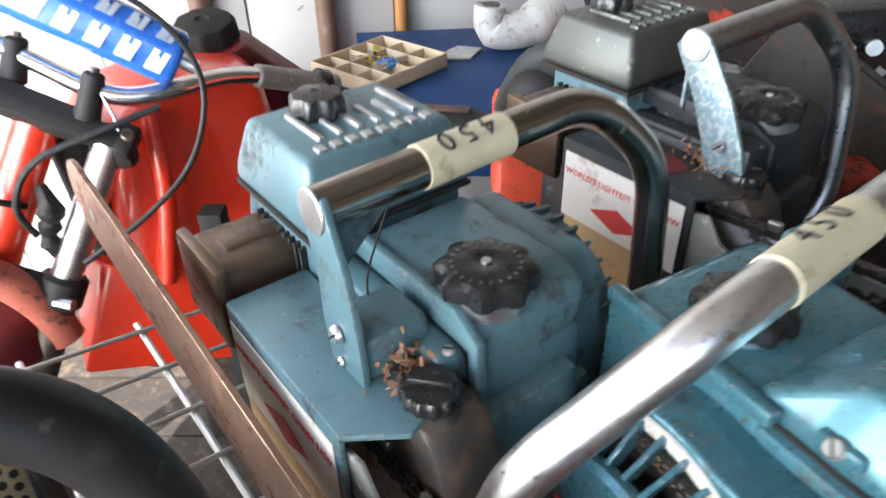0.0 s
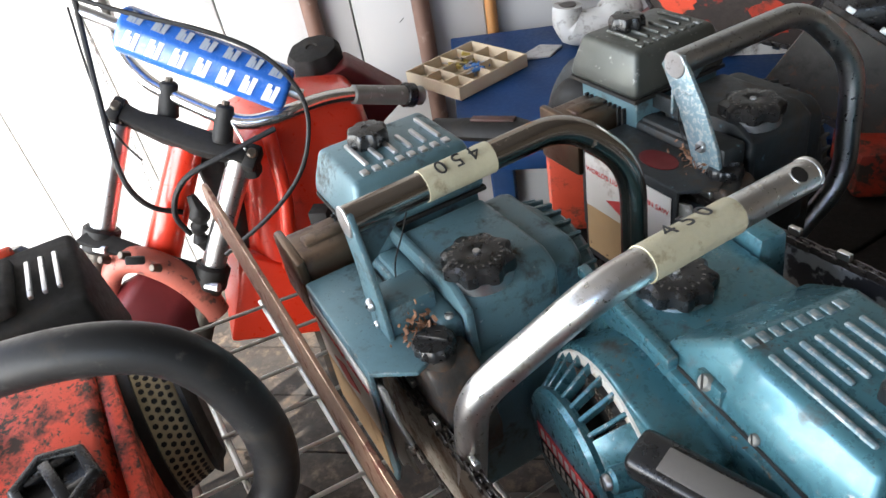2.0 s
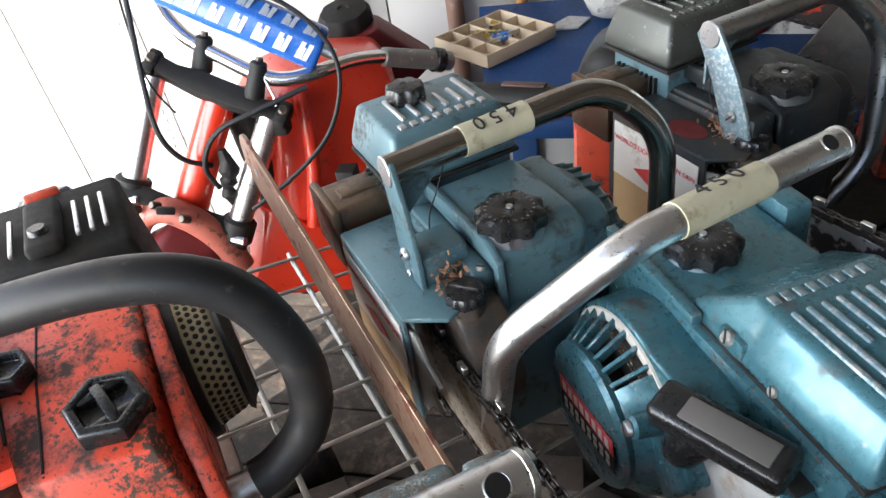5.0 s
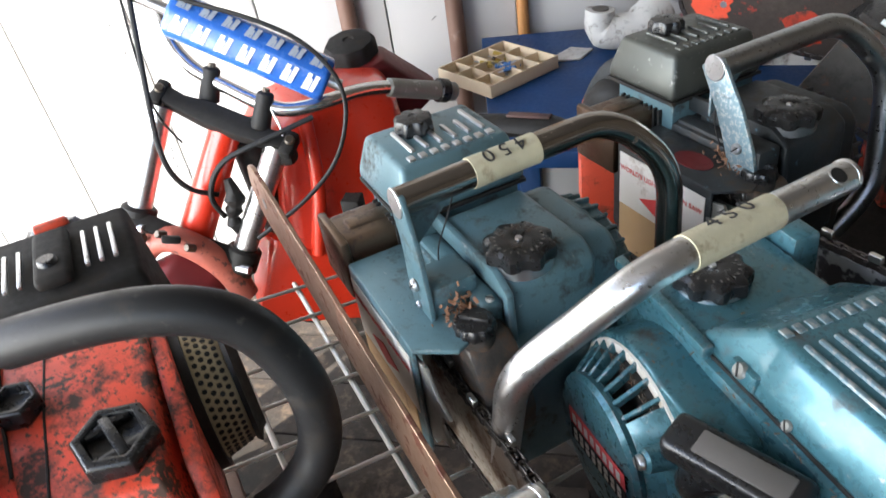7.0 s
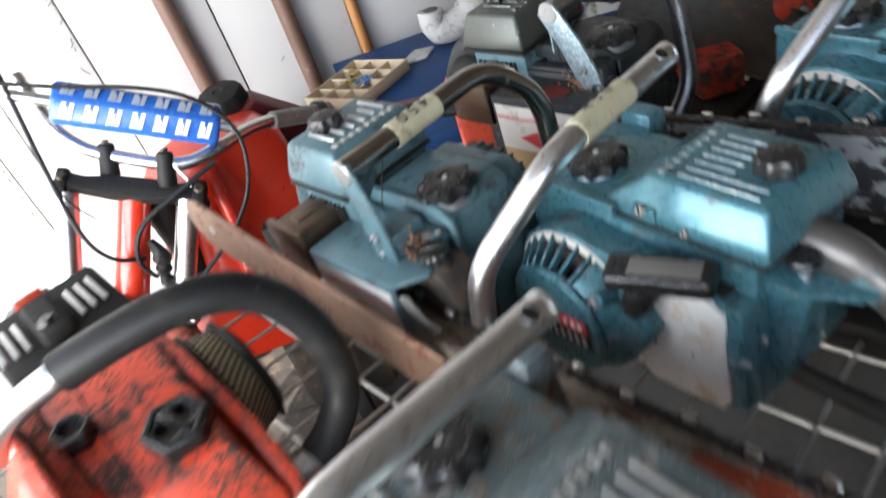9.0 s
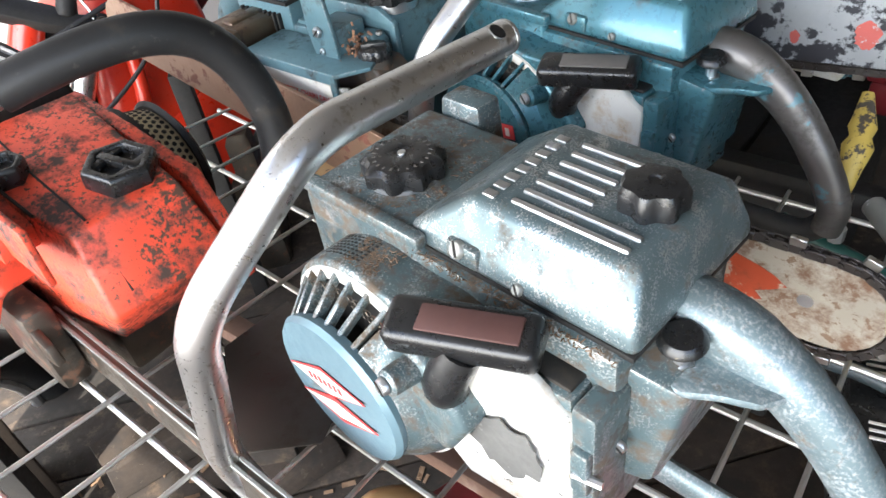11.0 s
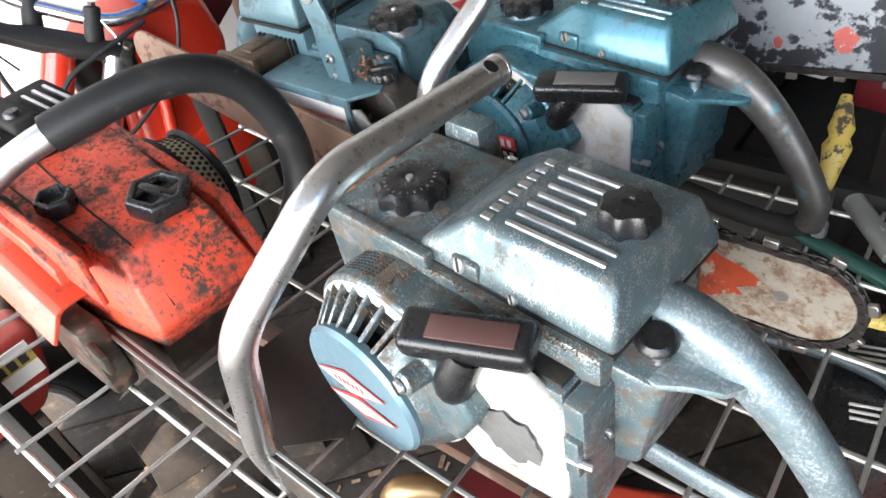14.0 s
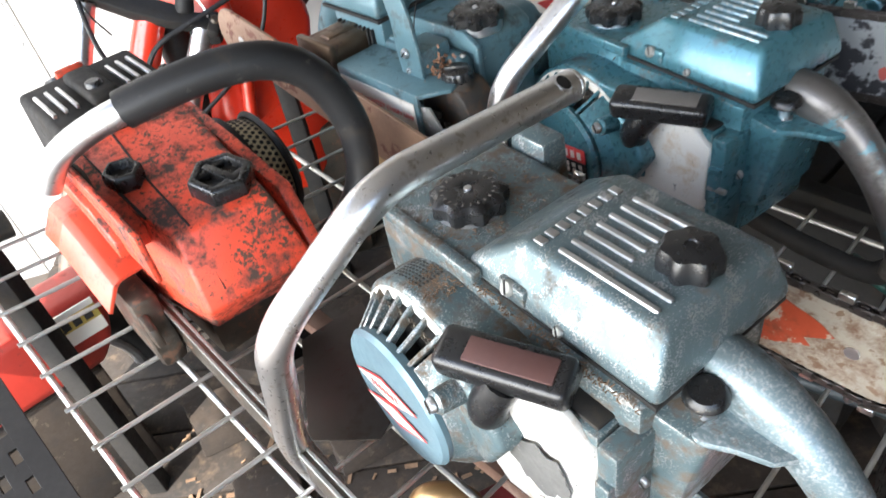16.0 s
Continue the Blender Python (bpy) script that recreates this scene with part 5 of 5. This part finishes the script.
for wx, wy in ((-0.80, 0.40), (-0.62, 1.75)):
    ring = bmesh.new()
    wm = axes((wx, wy, GROUND + 0.30), (0.4, 0.9, 0) if wy < 1 else (0.4, 0.9, 0), (0, 0, 1))
    sweep([wm @ Vector((0.25 * math.cos(a), 0.25 * math.sin(a), 0)) for a in (i * math.tau / 36 for i in range(37))], 0.045, 12, ring)
    wh = part("wheel", ring, "rubber", bike, "black knobbly tyre")
    part("rim", sweep([wm @ Vector((0.205 * math.cos(a), 0.205 * math.sin(a), 0)) for a in (i * math.tau / 36 for i in range(37))], 0.012, 8), "alloy", wh)
CAB1 = [(-0.553, 0.774, 0.480), (-0.555, 0.717, 0.298), (-0.543, 0.673, 0.205), (-0.525, 0.680, 0.150), (-0.490, 0.705, 0.125)]
CAB2 = [(-0.57, 0.75, 0.455), (-0.479, 0.758, 0.412), (-0.388, 0.770, 0.378), (-0.314, 0.785, 0.330), (-0.268, 0.780, 0.255), (-0.290, 0.750, 0.165), (-0.345, 0.715, 0.110), (-0.43, 0.68, 0.06)]
CAB3 = [(-0.330, 0.770, 0.222), (-0.40, 0.730, 0.205), (-0.470, 0.705, 0.185), (-0.500, 0.690, 0.130), (-0.485, 0.695, 0.09)]
CAB4 = [(-0.60, 0.80, 0.42), (-0.56, 0.73, 0.35), (-0.555, 0.715, 0.26), (-0.53, 0.72, 0.21)]
for c, r in ((CAB1, 0.0042), (CAB2, 0.0036), (CAB3, 0.0045), (CAB4, 0.0018)):
    part("cable", sweep(bend(c, 0.06, 6), r, 8), "rubber", bike)
part("cable_tie", sweep([(-0.392, 0.765, 0.24), (-0.380, 0.755, 0.215), (-0.378, 0.75, 0.195)], 0.0018, 6), "alloy", bike)
part("wiring_clump", sweep(bend([(-0.470, 0.712, 0.150), (-0.462, 0.705, 0.115), (-0.478, 0.700, 0.085), (-0.470, 0.698, 0.055)], 0.02), [0.006, 0.010, 0.014, 0.016, 0.014, 0.010, 0.013, 0.016, 0.012, 0.008, 0.010, 0.012, 0.009, 0.005], 9, rough=0.12), "black_matt", bike)
part("master_cylinder", box(-0.415, -0.365, 0.735, 0.765, 0.155, 0.190, 0.008), "black_matt", bike)

# ---- blue table with the tray and the white plastic pieces ----
tab = thing("table", Matrix(), "blue painted table by the white wall", "table")
part("tabletop", prism([(-0.10, 0.90), (0.50, 0.88), (0.52, 1.52), (-0.20, 1.46)], "z", 0.055, 0.088, 0.004), "blue_table", tab)
for lx, ly in ((-0.05, 1.03), (0.40, 1.05), (0.42, 1.46), (-0.12, 1.42)):
    part("leg", box(lx - 0.02, lx + 0.02, ly - 0.02, ly + 0.02, GROUND, 0.055, 0.003), "blue_table", tab)
TRAY = pose(-0.130, 1.232, 0.090, 0, 0, 50)
tray = thing("parts_tray", TRAY, "pale wooden compartment tray with small fittings", "tray")
W2, H2 = 0.092, 0.082
part("base", box(-W2, W2, -H2, H2, 0, 0.004, 0.0005), "wood", tray)
for x0, x1, y0, y1 in ((-W2, W2, -H2, -H2 + 0.004), (-W2, W2, H2 - 0.004, H2), (-W2, -W2 + 0.004, -H2, H2), (W2 - 0.004, W2, -H2, H2)):
    part("side", box(x0, x1, y0, y1, 0, 0.026, 0.0008), "wood", tray)
for k in (-0.33, 0.33):
    part("divider", box(-W2, W2, H2 * k - 0.0015, H2 * k + 0.0015, 0.003, 0.024, 0.0005), "wood", tray)
for k in (-0.5, 0, 0.5):
    part("divider", box(W2 * k - 0.0015, W2 * k + 0.0015, -H2, H2, 0.003, 0.024, 0.0005), "wood", tray)
rng = random.Random(11)
for k in range(16):
    yel = k % 2 == 0
    c = Vector((rng.uniform(-0.012, 0.04), rng.uniform(-0.03, 0.03) + (0.012 if yel else -0.012), 0.010 + rng.uniform(0, 0.014)))
    d = Vector((rng.uniform(-1, 1), rng.uniform(-1, 1), rng.uniform(-0.3, 0.3))).normalized() * 0.011
    fo = thing("wire_connector", TRAY, "small yellow crimp connector" if yel else "small blue crimp connector", "connector", "fittings in the tray")
    part("sleeve", rod(c - d, c + d, 0.0045, 0.0035, 10, 0.001), "yellow" if yel else "blue_small", fo)
    part("terminal", box(-0.006, 0.006, -0.003, 0.003, -0.0006, 0.0006, 0, mx=axes(c + d * 1.5, d, Vector((0, 0, 1)).cross(d))), "alloy", fo)
roll = thing("white_elbow", pose(0.115, 1.360, 0.088, 0, 0, 20), "white plastic pipe elbow on the blue table", "pipe elbow")
part("elbow", sweep(bend([(-0.045, 0.0, 0.085), (-0.050, 0, 0.035), (0.03, -0.02, 0.035), (0.085, 0.01, 0.060)], 0.05, 6), [0.030] * 4 + [0.036] * 8 + [0.042] * 4, 20), "plaster", roll)
# solid dark disc over the mouth, standing for shade inside the white pipe
part("elbow_bore", rod((-0.045, 0, 0.083), (-0.045, 0, 0.0865), 0.018, seg=20), "dark_steel", roll)
part("flange", prism([(-0.17, -0.02), (-0.10, -0.04), (-0.06, 0.0), (-0.10, 0.03)], "z", 0.0, 0.006, 0.002), "plaster", roll)

# ---- orange saws piled behind ----
big = thing("chainsaw", Matrix(), "large orange chainsaw with a painted, worn bar", "chainsaw", "orange saws behind")
guide_bar(big, axes((0.68, 0.86, 0.200), (-0.45, 0.26, 0.055), (0.05, -0.25, 1)), 0.54, 0.105, 0.100, "orange_bar", True, "brown worn guide bar with orange paint left",
          [("orange_paint", (0.45, 0.53, -0.038, 0.040), "orange_clean"), ("orange_paint", (0.30, 0.37, -0.044, 0.020), "orange_shaded")])
bb = bmesh.new()
box(0.60, 0.86, 0.80, 1.04, 0.06, 0.235, 0.015, bb)
part("housing", bb, "orange_shaded", big)
part("top_cover", prism([(0.42, 0.235), (0.46, 0.285), (0.70, 0.305), (0.78, 0.235)], "y", 0.88, 1.00, 0.010), "black", big)
part("screw_boss", rod((0.535, 0.885, 0.245), (0.530, 0.870, 0.247), 0.010, seg=14), "alloy", big)
part("front_handle", sweep(bend([(0.62, 1.02, 0.12), (0.62, 0.98, 0.33), (0.74, 0.84, 0.36), (0.84, 0.80, 0.20)], 0.05), 0.015, 14), "black", big)
part("orange_cap", rod((0.575, 0.90, 0.28), (0.580, 0.885, 0.315), 0.026, seg=16, w=0.004), "orange_clean", big)
lb = thing("chainsaw", Matrix(), "dark orange saw with a dull steel bar, lying behind", "chainsaw", "orange saws behind")
guide_bar(lb, axes((0.40, 0.86, 0.235), (0.22, -0.07, -0.145), Vector((-0.35, -0.80, 0.35)).cross(Vector((0.22, -0.07, -0.145)))), 0.46, 0.11, 0.10, "dark_steel", True, "dull dark steel guide bar")
part("housing", box(0.055, 0.20, 0.71, 0.88, 0.057, 0.205, 0.015), "orange_clean", lb)
part("oil_tank", box(0.455, 0.535, 0.76, 0.88, 0.057, 0.128, 0.012), "orange_shaded", lb)
wc = thing("white_container", Matrix(), "white plastic container behind the saws", "container")
part("body", prism([(0.36, 1.22), (0.52, 1.20), (0.54, 1.34), (0.38, 1.36)], "z", 0.05, 0.26, 0.012), "plaster", wc)
part("handle", sweep(bend([(0.375, 1.185, 0.19), (0.370, 1.165, 0.275), (0.450, 1.160, 0.270), (0.470, 1.180, 0.19)], 0.03), 0.013, 12), "plaster", wc)
part("cap", rod((0.42, 1.27, 0.26), (0.42, 1.27, 0.29), 0.03, seg=20, w=0.004), "black", wc)
rc = thing("red_bag", Matrix(), "faded dark red bag behind the saws", "bag")
part("body", loft([[(0.17, 1.28, 0.088), (0.38, 1.18, 0.088), (0.44, 1.36, 0.088), (0.22, 1.42, 0.088)], [(0.19, 1.28, 0.16), (0.37, 1.20, 0.19), (0.42, 1.34, 0.18), (0.24, 1.40, 0.15)]], 0.03, seg=4), "red_dark", rc)
bx = thing("red_case", Matrix(), "dark red steel case at the far side of the shelf", "case")
part("body", box(-0.20, 0.20, -0.10, 0.10, 0, 0.045, 0.008, mx=pose(0.82, 0.29, 0.0525, 0, 0, 32)), "red_dark", bx)
part("lid", box(-0.204, 0.204, -0.104, 0.104, 0.045, 0.058, 0.004, mx=pose(0.82, 0.29, 0.0525, 0, 0, 32)), "red_dark", bx)
bt = thing("black_bracket", Matrix(), "dark steel pump part behind the saw", "machine part")
part("casting", sweep(bend([(0.090, 0.83, 0.10), (0.078, 0.79, 0.19), (0.095, 0.765, 0.245), (0.13, 0.76, 0.235)], 0.05), 0.028, 16), "black_matt", bt)
part("flange", rod((0.08, 0.755, 0.18), (0.085, 0.725, 0.18), 0.030, seg=20, w=0.005), "dark_chrome", bt)
ws = thing("hand_tool", Matrix(), "dark hand tool with a wooden strip in its handle", "tool")
part("handle", sweep([(-0.09, 0.72, 0.23), (0.02, 0.69, 0.235), (0.08, 0.66, 0.23)], [0.020, 0.024, 0.02], 12, flat=0.6), "black_matt", ws)
part("wooden_strip", box(-0.030, 0.030, -0.006, 0.006, 0.012, 0.0155, 0.001, mx=axes((-0.005, 0.698, 0.235), (0.11, -0.03, 0.005), (0.03, 0.11, 0))), "grip_insert", ws)

# ---- clutter at the right ----
yh = thing("yellow_tool", Matrix(), "worn yellow plastic tool handle", "tool")
part("handle", sweep(bend([(0.455, 0.115, 0.190), (0.425, 0.076, 0.165), (0.400, 0.055, 0.125)], 0.03), [0.006, 0.010, 0.013, 0.011, 0.014, 0.013, 0.010, 0.008], 12, flat=0.7, rough=0.10), "yellow", yh)
part("ferrule", rod((0.400, 0.055, 0.125), (0.392, 0.046, 0.110), 0.012, seg=14), "dark_steel", yh)
cn = thing("metal_cylinder", Matrix(), "scuffed grey metal cylinder on the shelf", "cylinder")
part("barrel", rod((0.425, 0.040, 0.115), (0.415, -0.040, 0.105), 0.011, seg=20, w=0.002), "bare", cn)
gt = thing("green_tool", Matrix(), "dark green steel tool with a yellow tip", "tool")
part("shaft", sweep(bend([(0.36, 0.08, 0.085), (0.40, 0.0, 0.075), (0.44, -0.09, 0.065)], 0.05), 0.009, 12), "green", gt)
part("tip", sweep([(0.352, -0.065, 0.070), (0.385, -0.085, 0.070)], [0.004, 0.009], 10), "yellow", gt)
part("bolt", rod((0.385, 0.03, 0.09), (0.385, 0.03, 0.105), 0.008, seg=8), "alloy", gt)
bl = thing("black_battery", Matrix(), "black plastic box with white stripes on its lid", "box")
BM = pose(0.385, -0.135, -0.075, 0, 0, -35)
part("body", box(-0.07, 0.07, -0.09, 0.09, 0, 0.10, 0.006, mx=BM), "black", bl)
for g in (0.03, -0.045):
    for k in range(3):
        part("stripe", box(-0.055, -0.005, g + k * 0.008, g + k * 0.008 + 0.003, 0.0995, 0.1012, 0.0004, mx=BM), "label", bl)
sp = thing("grey_hose", Matrix(), "blue-grey rubber hose lying under the shelf", "hose")
part("tube", sweep(bend([(0.26, -0.02, 0.045), (0.34, -0.08, 0.040), (0.38, -0.14, 0.03), (0.33, -0.20, 0.02)], 0.05), 0.008, 12), "hose", sp)
wr = thing("steel_ring", Matrix(), "bright steel ring hanging by the saw", "ring")
part("ring", sweep([Vector((0.285, -0.075, 0.095)) + Vector((0.012 * math.cos(a), 0.006 * math.cos(a), 0.020 * math.sin(a))) for a in (i * math.tau / 20 for i in range(21))], 0.003, 8), "alloy", wr)

# ---- under the deck ----
for cx_, cy_, turn, nm in ((0.383, -0.22399999999999998, 25, "bright orange-red plastic case under the wire shelf"), (0.118, -0.123, -30, "small orange-red plastic case under the wire shelf")):
    cs = thing("plastic_case", pose(cx_, cy_, -0.409, 0, 0, turn), nm, "case", "cases under the shelf")
    big_, drop = (0.10, 0.02) if turn > 0 else (0.050, 0.07)
    part("body", box(-big_, big_, -big_ * 0.8, big_ * 0.8, 0, 0.36 - drop, 0.012, seg=3), "orange_clean", cs)
    part("lid", box(-big_ - 0.004, big_ + 0.004, -big_ * 0.8 - 0.004, big_ * 0.8 + 0.004, 0.361 - drop, 0.392 - drop, 0.010, seg=3), "orange_clean", cs)
    part("latch", box(-0.016, 0.016, -big_ * 0.8 - 0.010, -big_ * 0.8 - 0.003, 0.345 - drop, 0.380 - drop, 0.002), "black_matt", cs)
rb = thing("red_container", Matrix(), "red plastic container with a yellow and white sticker", "container")
RBM = pose(-0.720, 0.368, -0.410, 0, 0, 38)
part("body", loft([[(-0.20, -0.096, 0.262), (0.070, -0.096, 0.262), (0.070, 0.04, 0.262), (-0.20, 0.04, 0.262)], [(-0.20, -0.100, 0.30), (0.100, -0.100, 0.30), (0.100, 0.03, 0.30), (-0.20, 0.03, 0.30)], [(-0.19, -0.10, 0.395), (0.125, -0.10, 0.395), (0.125, 0.00, 0.395), (-0.19, 0.00, 0.395)]], 0.018, mx=RBM, seg=3), "can_red", rb)
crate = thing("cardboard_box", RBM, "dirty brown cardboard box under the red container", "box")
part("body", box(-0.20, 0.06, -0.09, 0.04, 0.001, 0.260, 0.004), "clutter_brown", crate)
sk = part("sticker", box(0.02, 0.10, -0.1015, -0.0985, 0.329, 0.389, 0, mx=RBM), "label", rb)
part("sticker_band", box(0.02, 0.10, -0.1022, -0.1010, 0.354, 0.379, 0, mx=RBM), "yellow", sk)
for k in range(4):
    part("sticker_mark", box(0.028 + k * 0.017, 0.040 + k * 0.017, -0.1028, -0.1018, 0.358, 0.374, 0, mx=RBM), "ink", sk)
jar = thing("brass_fitting", Matrix(), "tarnished brass fitting under the wire shelf", "fitting")
part("body", sweep(bend([(-0.120, -0.046, -0.060), (-0.112, -0.050, -0.015), (-0.069, -0.058, -0.015), (-0.061, -0.062, -0.060)], 0.03, 6), 0.015, 16), "brass", jar)
tin = thing("red_tin", pose(-0.009, -0.071, -0.4095, 0, 0, 20), "dark red painted tin under the wire shelf", "tin")
part("body", box(-0.05, 0.05, -0.04, 0.04, 0, 0.365, 0.006), "red_dark", tin)
part("lid", box(-0.052, 0.052, -0.042, 0.042, 0.366, 0.376, 0.003), "red_dark", tin)
sheet = thing("metal_sheet", Matrix(), "stained dark sheet metal lying on the wire shelf", "sheet")
part("plate", prism([(-0.212, 0.079), (-0.148, 0.122), (-0.103, -0.007), (-0.131, -0.057), (-0.197, -0.046)], "z", 0.0985, 0.1005, 0.0006), "sheet_metal", sheet)
plk = thing("wooden_batten", Matrix(), "brown wooden batten under the wire shelf", "batten")
part("batten", box(-0.60, 0.60, -0.012, 0.012, -0.010, 0.010, 0.002, mx=axes((-0.11, 0.03, 0.045), STEP, CROSS)), "pipe", plk)
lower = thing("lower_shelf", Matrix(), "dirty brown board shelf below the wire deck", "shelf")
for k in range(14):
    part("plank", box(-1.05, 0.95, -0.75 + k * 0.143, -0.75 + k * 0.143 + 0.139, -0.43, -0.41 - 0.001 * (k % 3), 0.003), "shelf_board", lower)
rng = random.Random(21)
for k in range(26):
    cxx, cyy = rng.uniform(-0.5, 0.75), rng.uniform(-0.5, 0.7)
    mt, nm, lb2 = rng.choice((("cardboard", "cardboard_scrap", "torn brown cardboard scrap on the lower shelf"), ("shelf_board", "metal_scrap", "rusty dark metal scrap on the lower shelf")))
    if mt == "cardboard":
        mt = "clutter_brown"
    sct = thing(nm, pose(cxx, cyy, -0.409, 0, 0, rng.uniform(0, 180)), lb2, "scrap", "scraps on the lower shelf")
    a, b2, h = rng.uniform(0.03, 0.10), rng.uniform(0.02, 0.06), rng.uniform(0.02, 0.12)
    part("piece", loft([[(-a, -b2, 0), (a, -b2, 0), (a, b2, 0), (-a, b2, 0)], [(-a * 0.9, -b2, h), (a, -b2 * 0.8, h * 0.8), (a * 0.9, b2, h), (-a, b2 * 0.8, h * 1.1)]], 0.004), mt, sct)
litter = bmesh.new()
for k in range(420):
    sz = rng.uniform(0.003, 0.013)
    box(-sz, sz, -sz * 0.35, sz * 0.35, 0, 0.0016, 0, litter, pose(rng.uniform(-0.62, 0.10), rng.uniform(-0.40, 0.40), -0.409, rng.uniform(-12, 12), rng.uniform(-12, 12), rng.uniform(0, 180)))
tagged(part("shelf_litter", litter, "sawdust"), "dry brown leaves and chips on the lower shelf", "litter", kind="stuff")
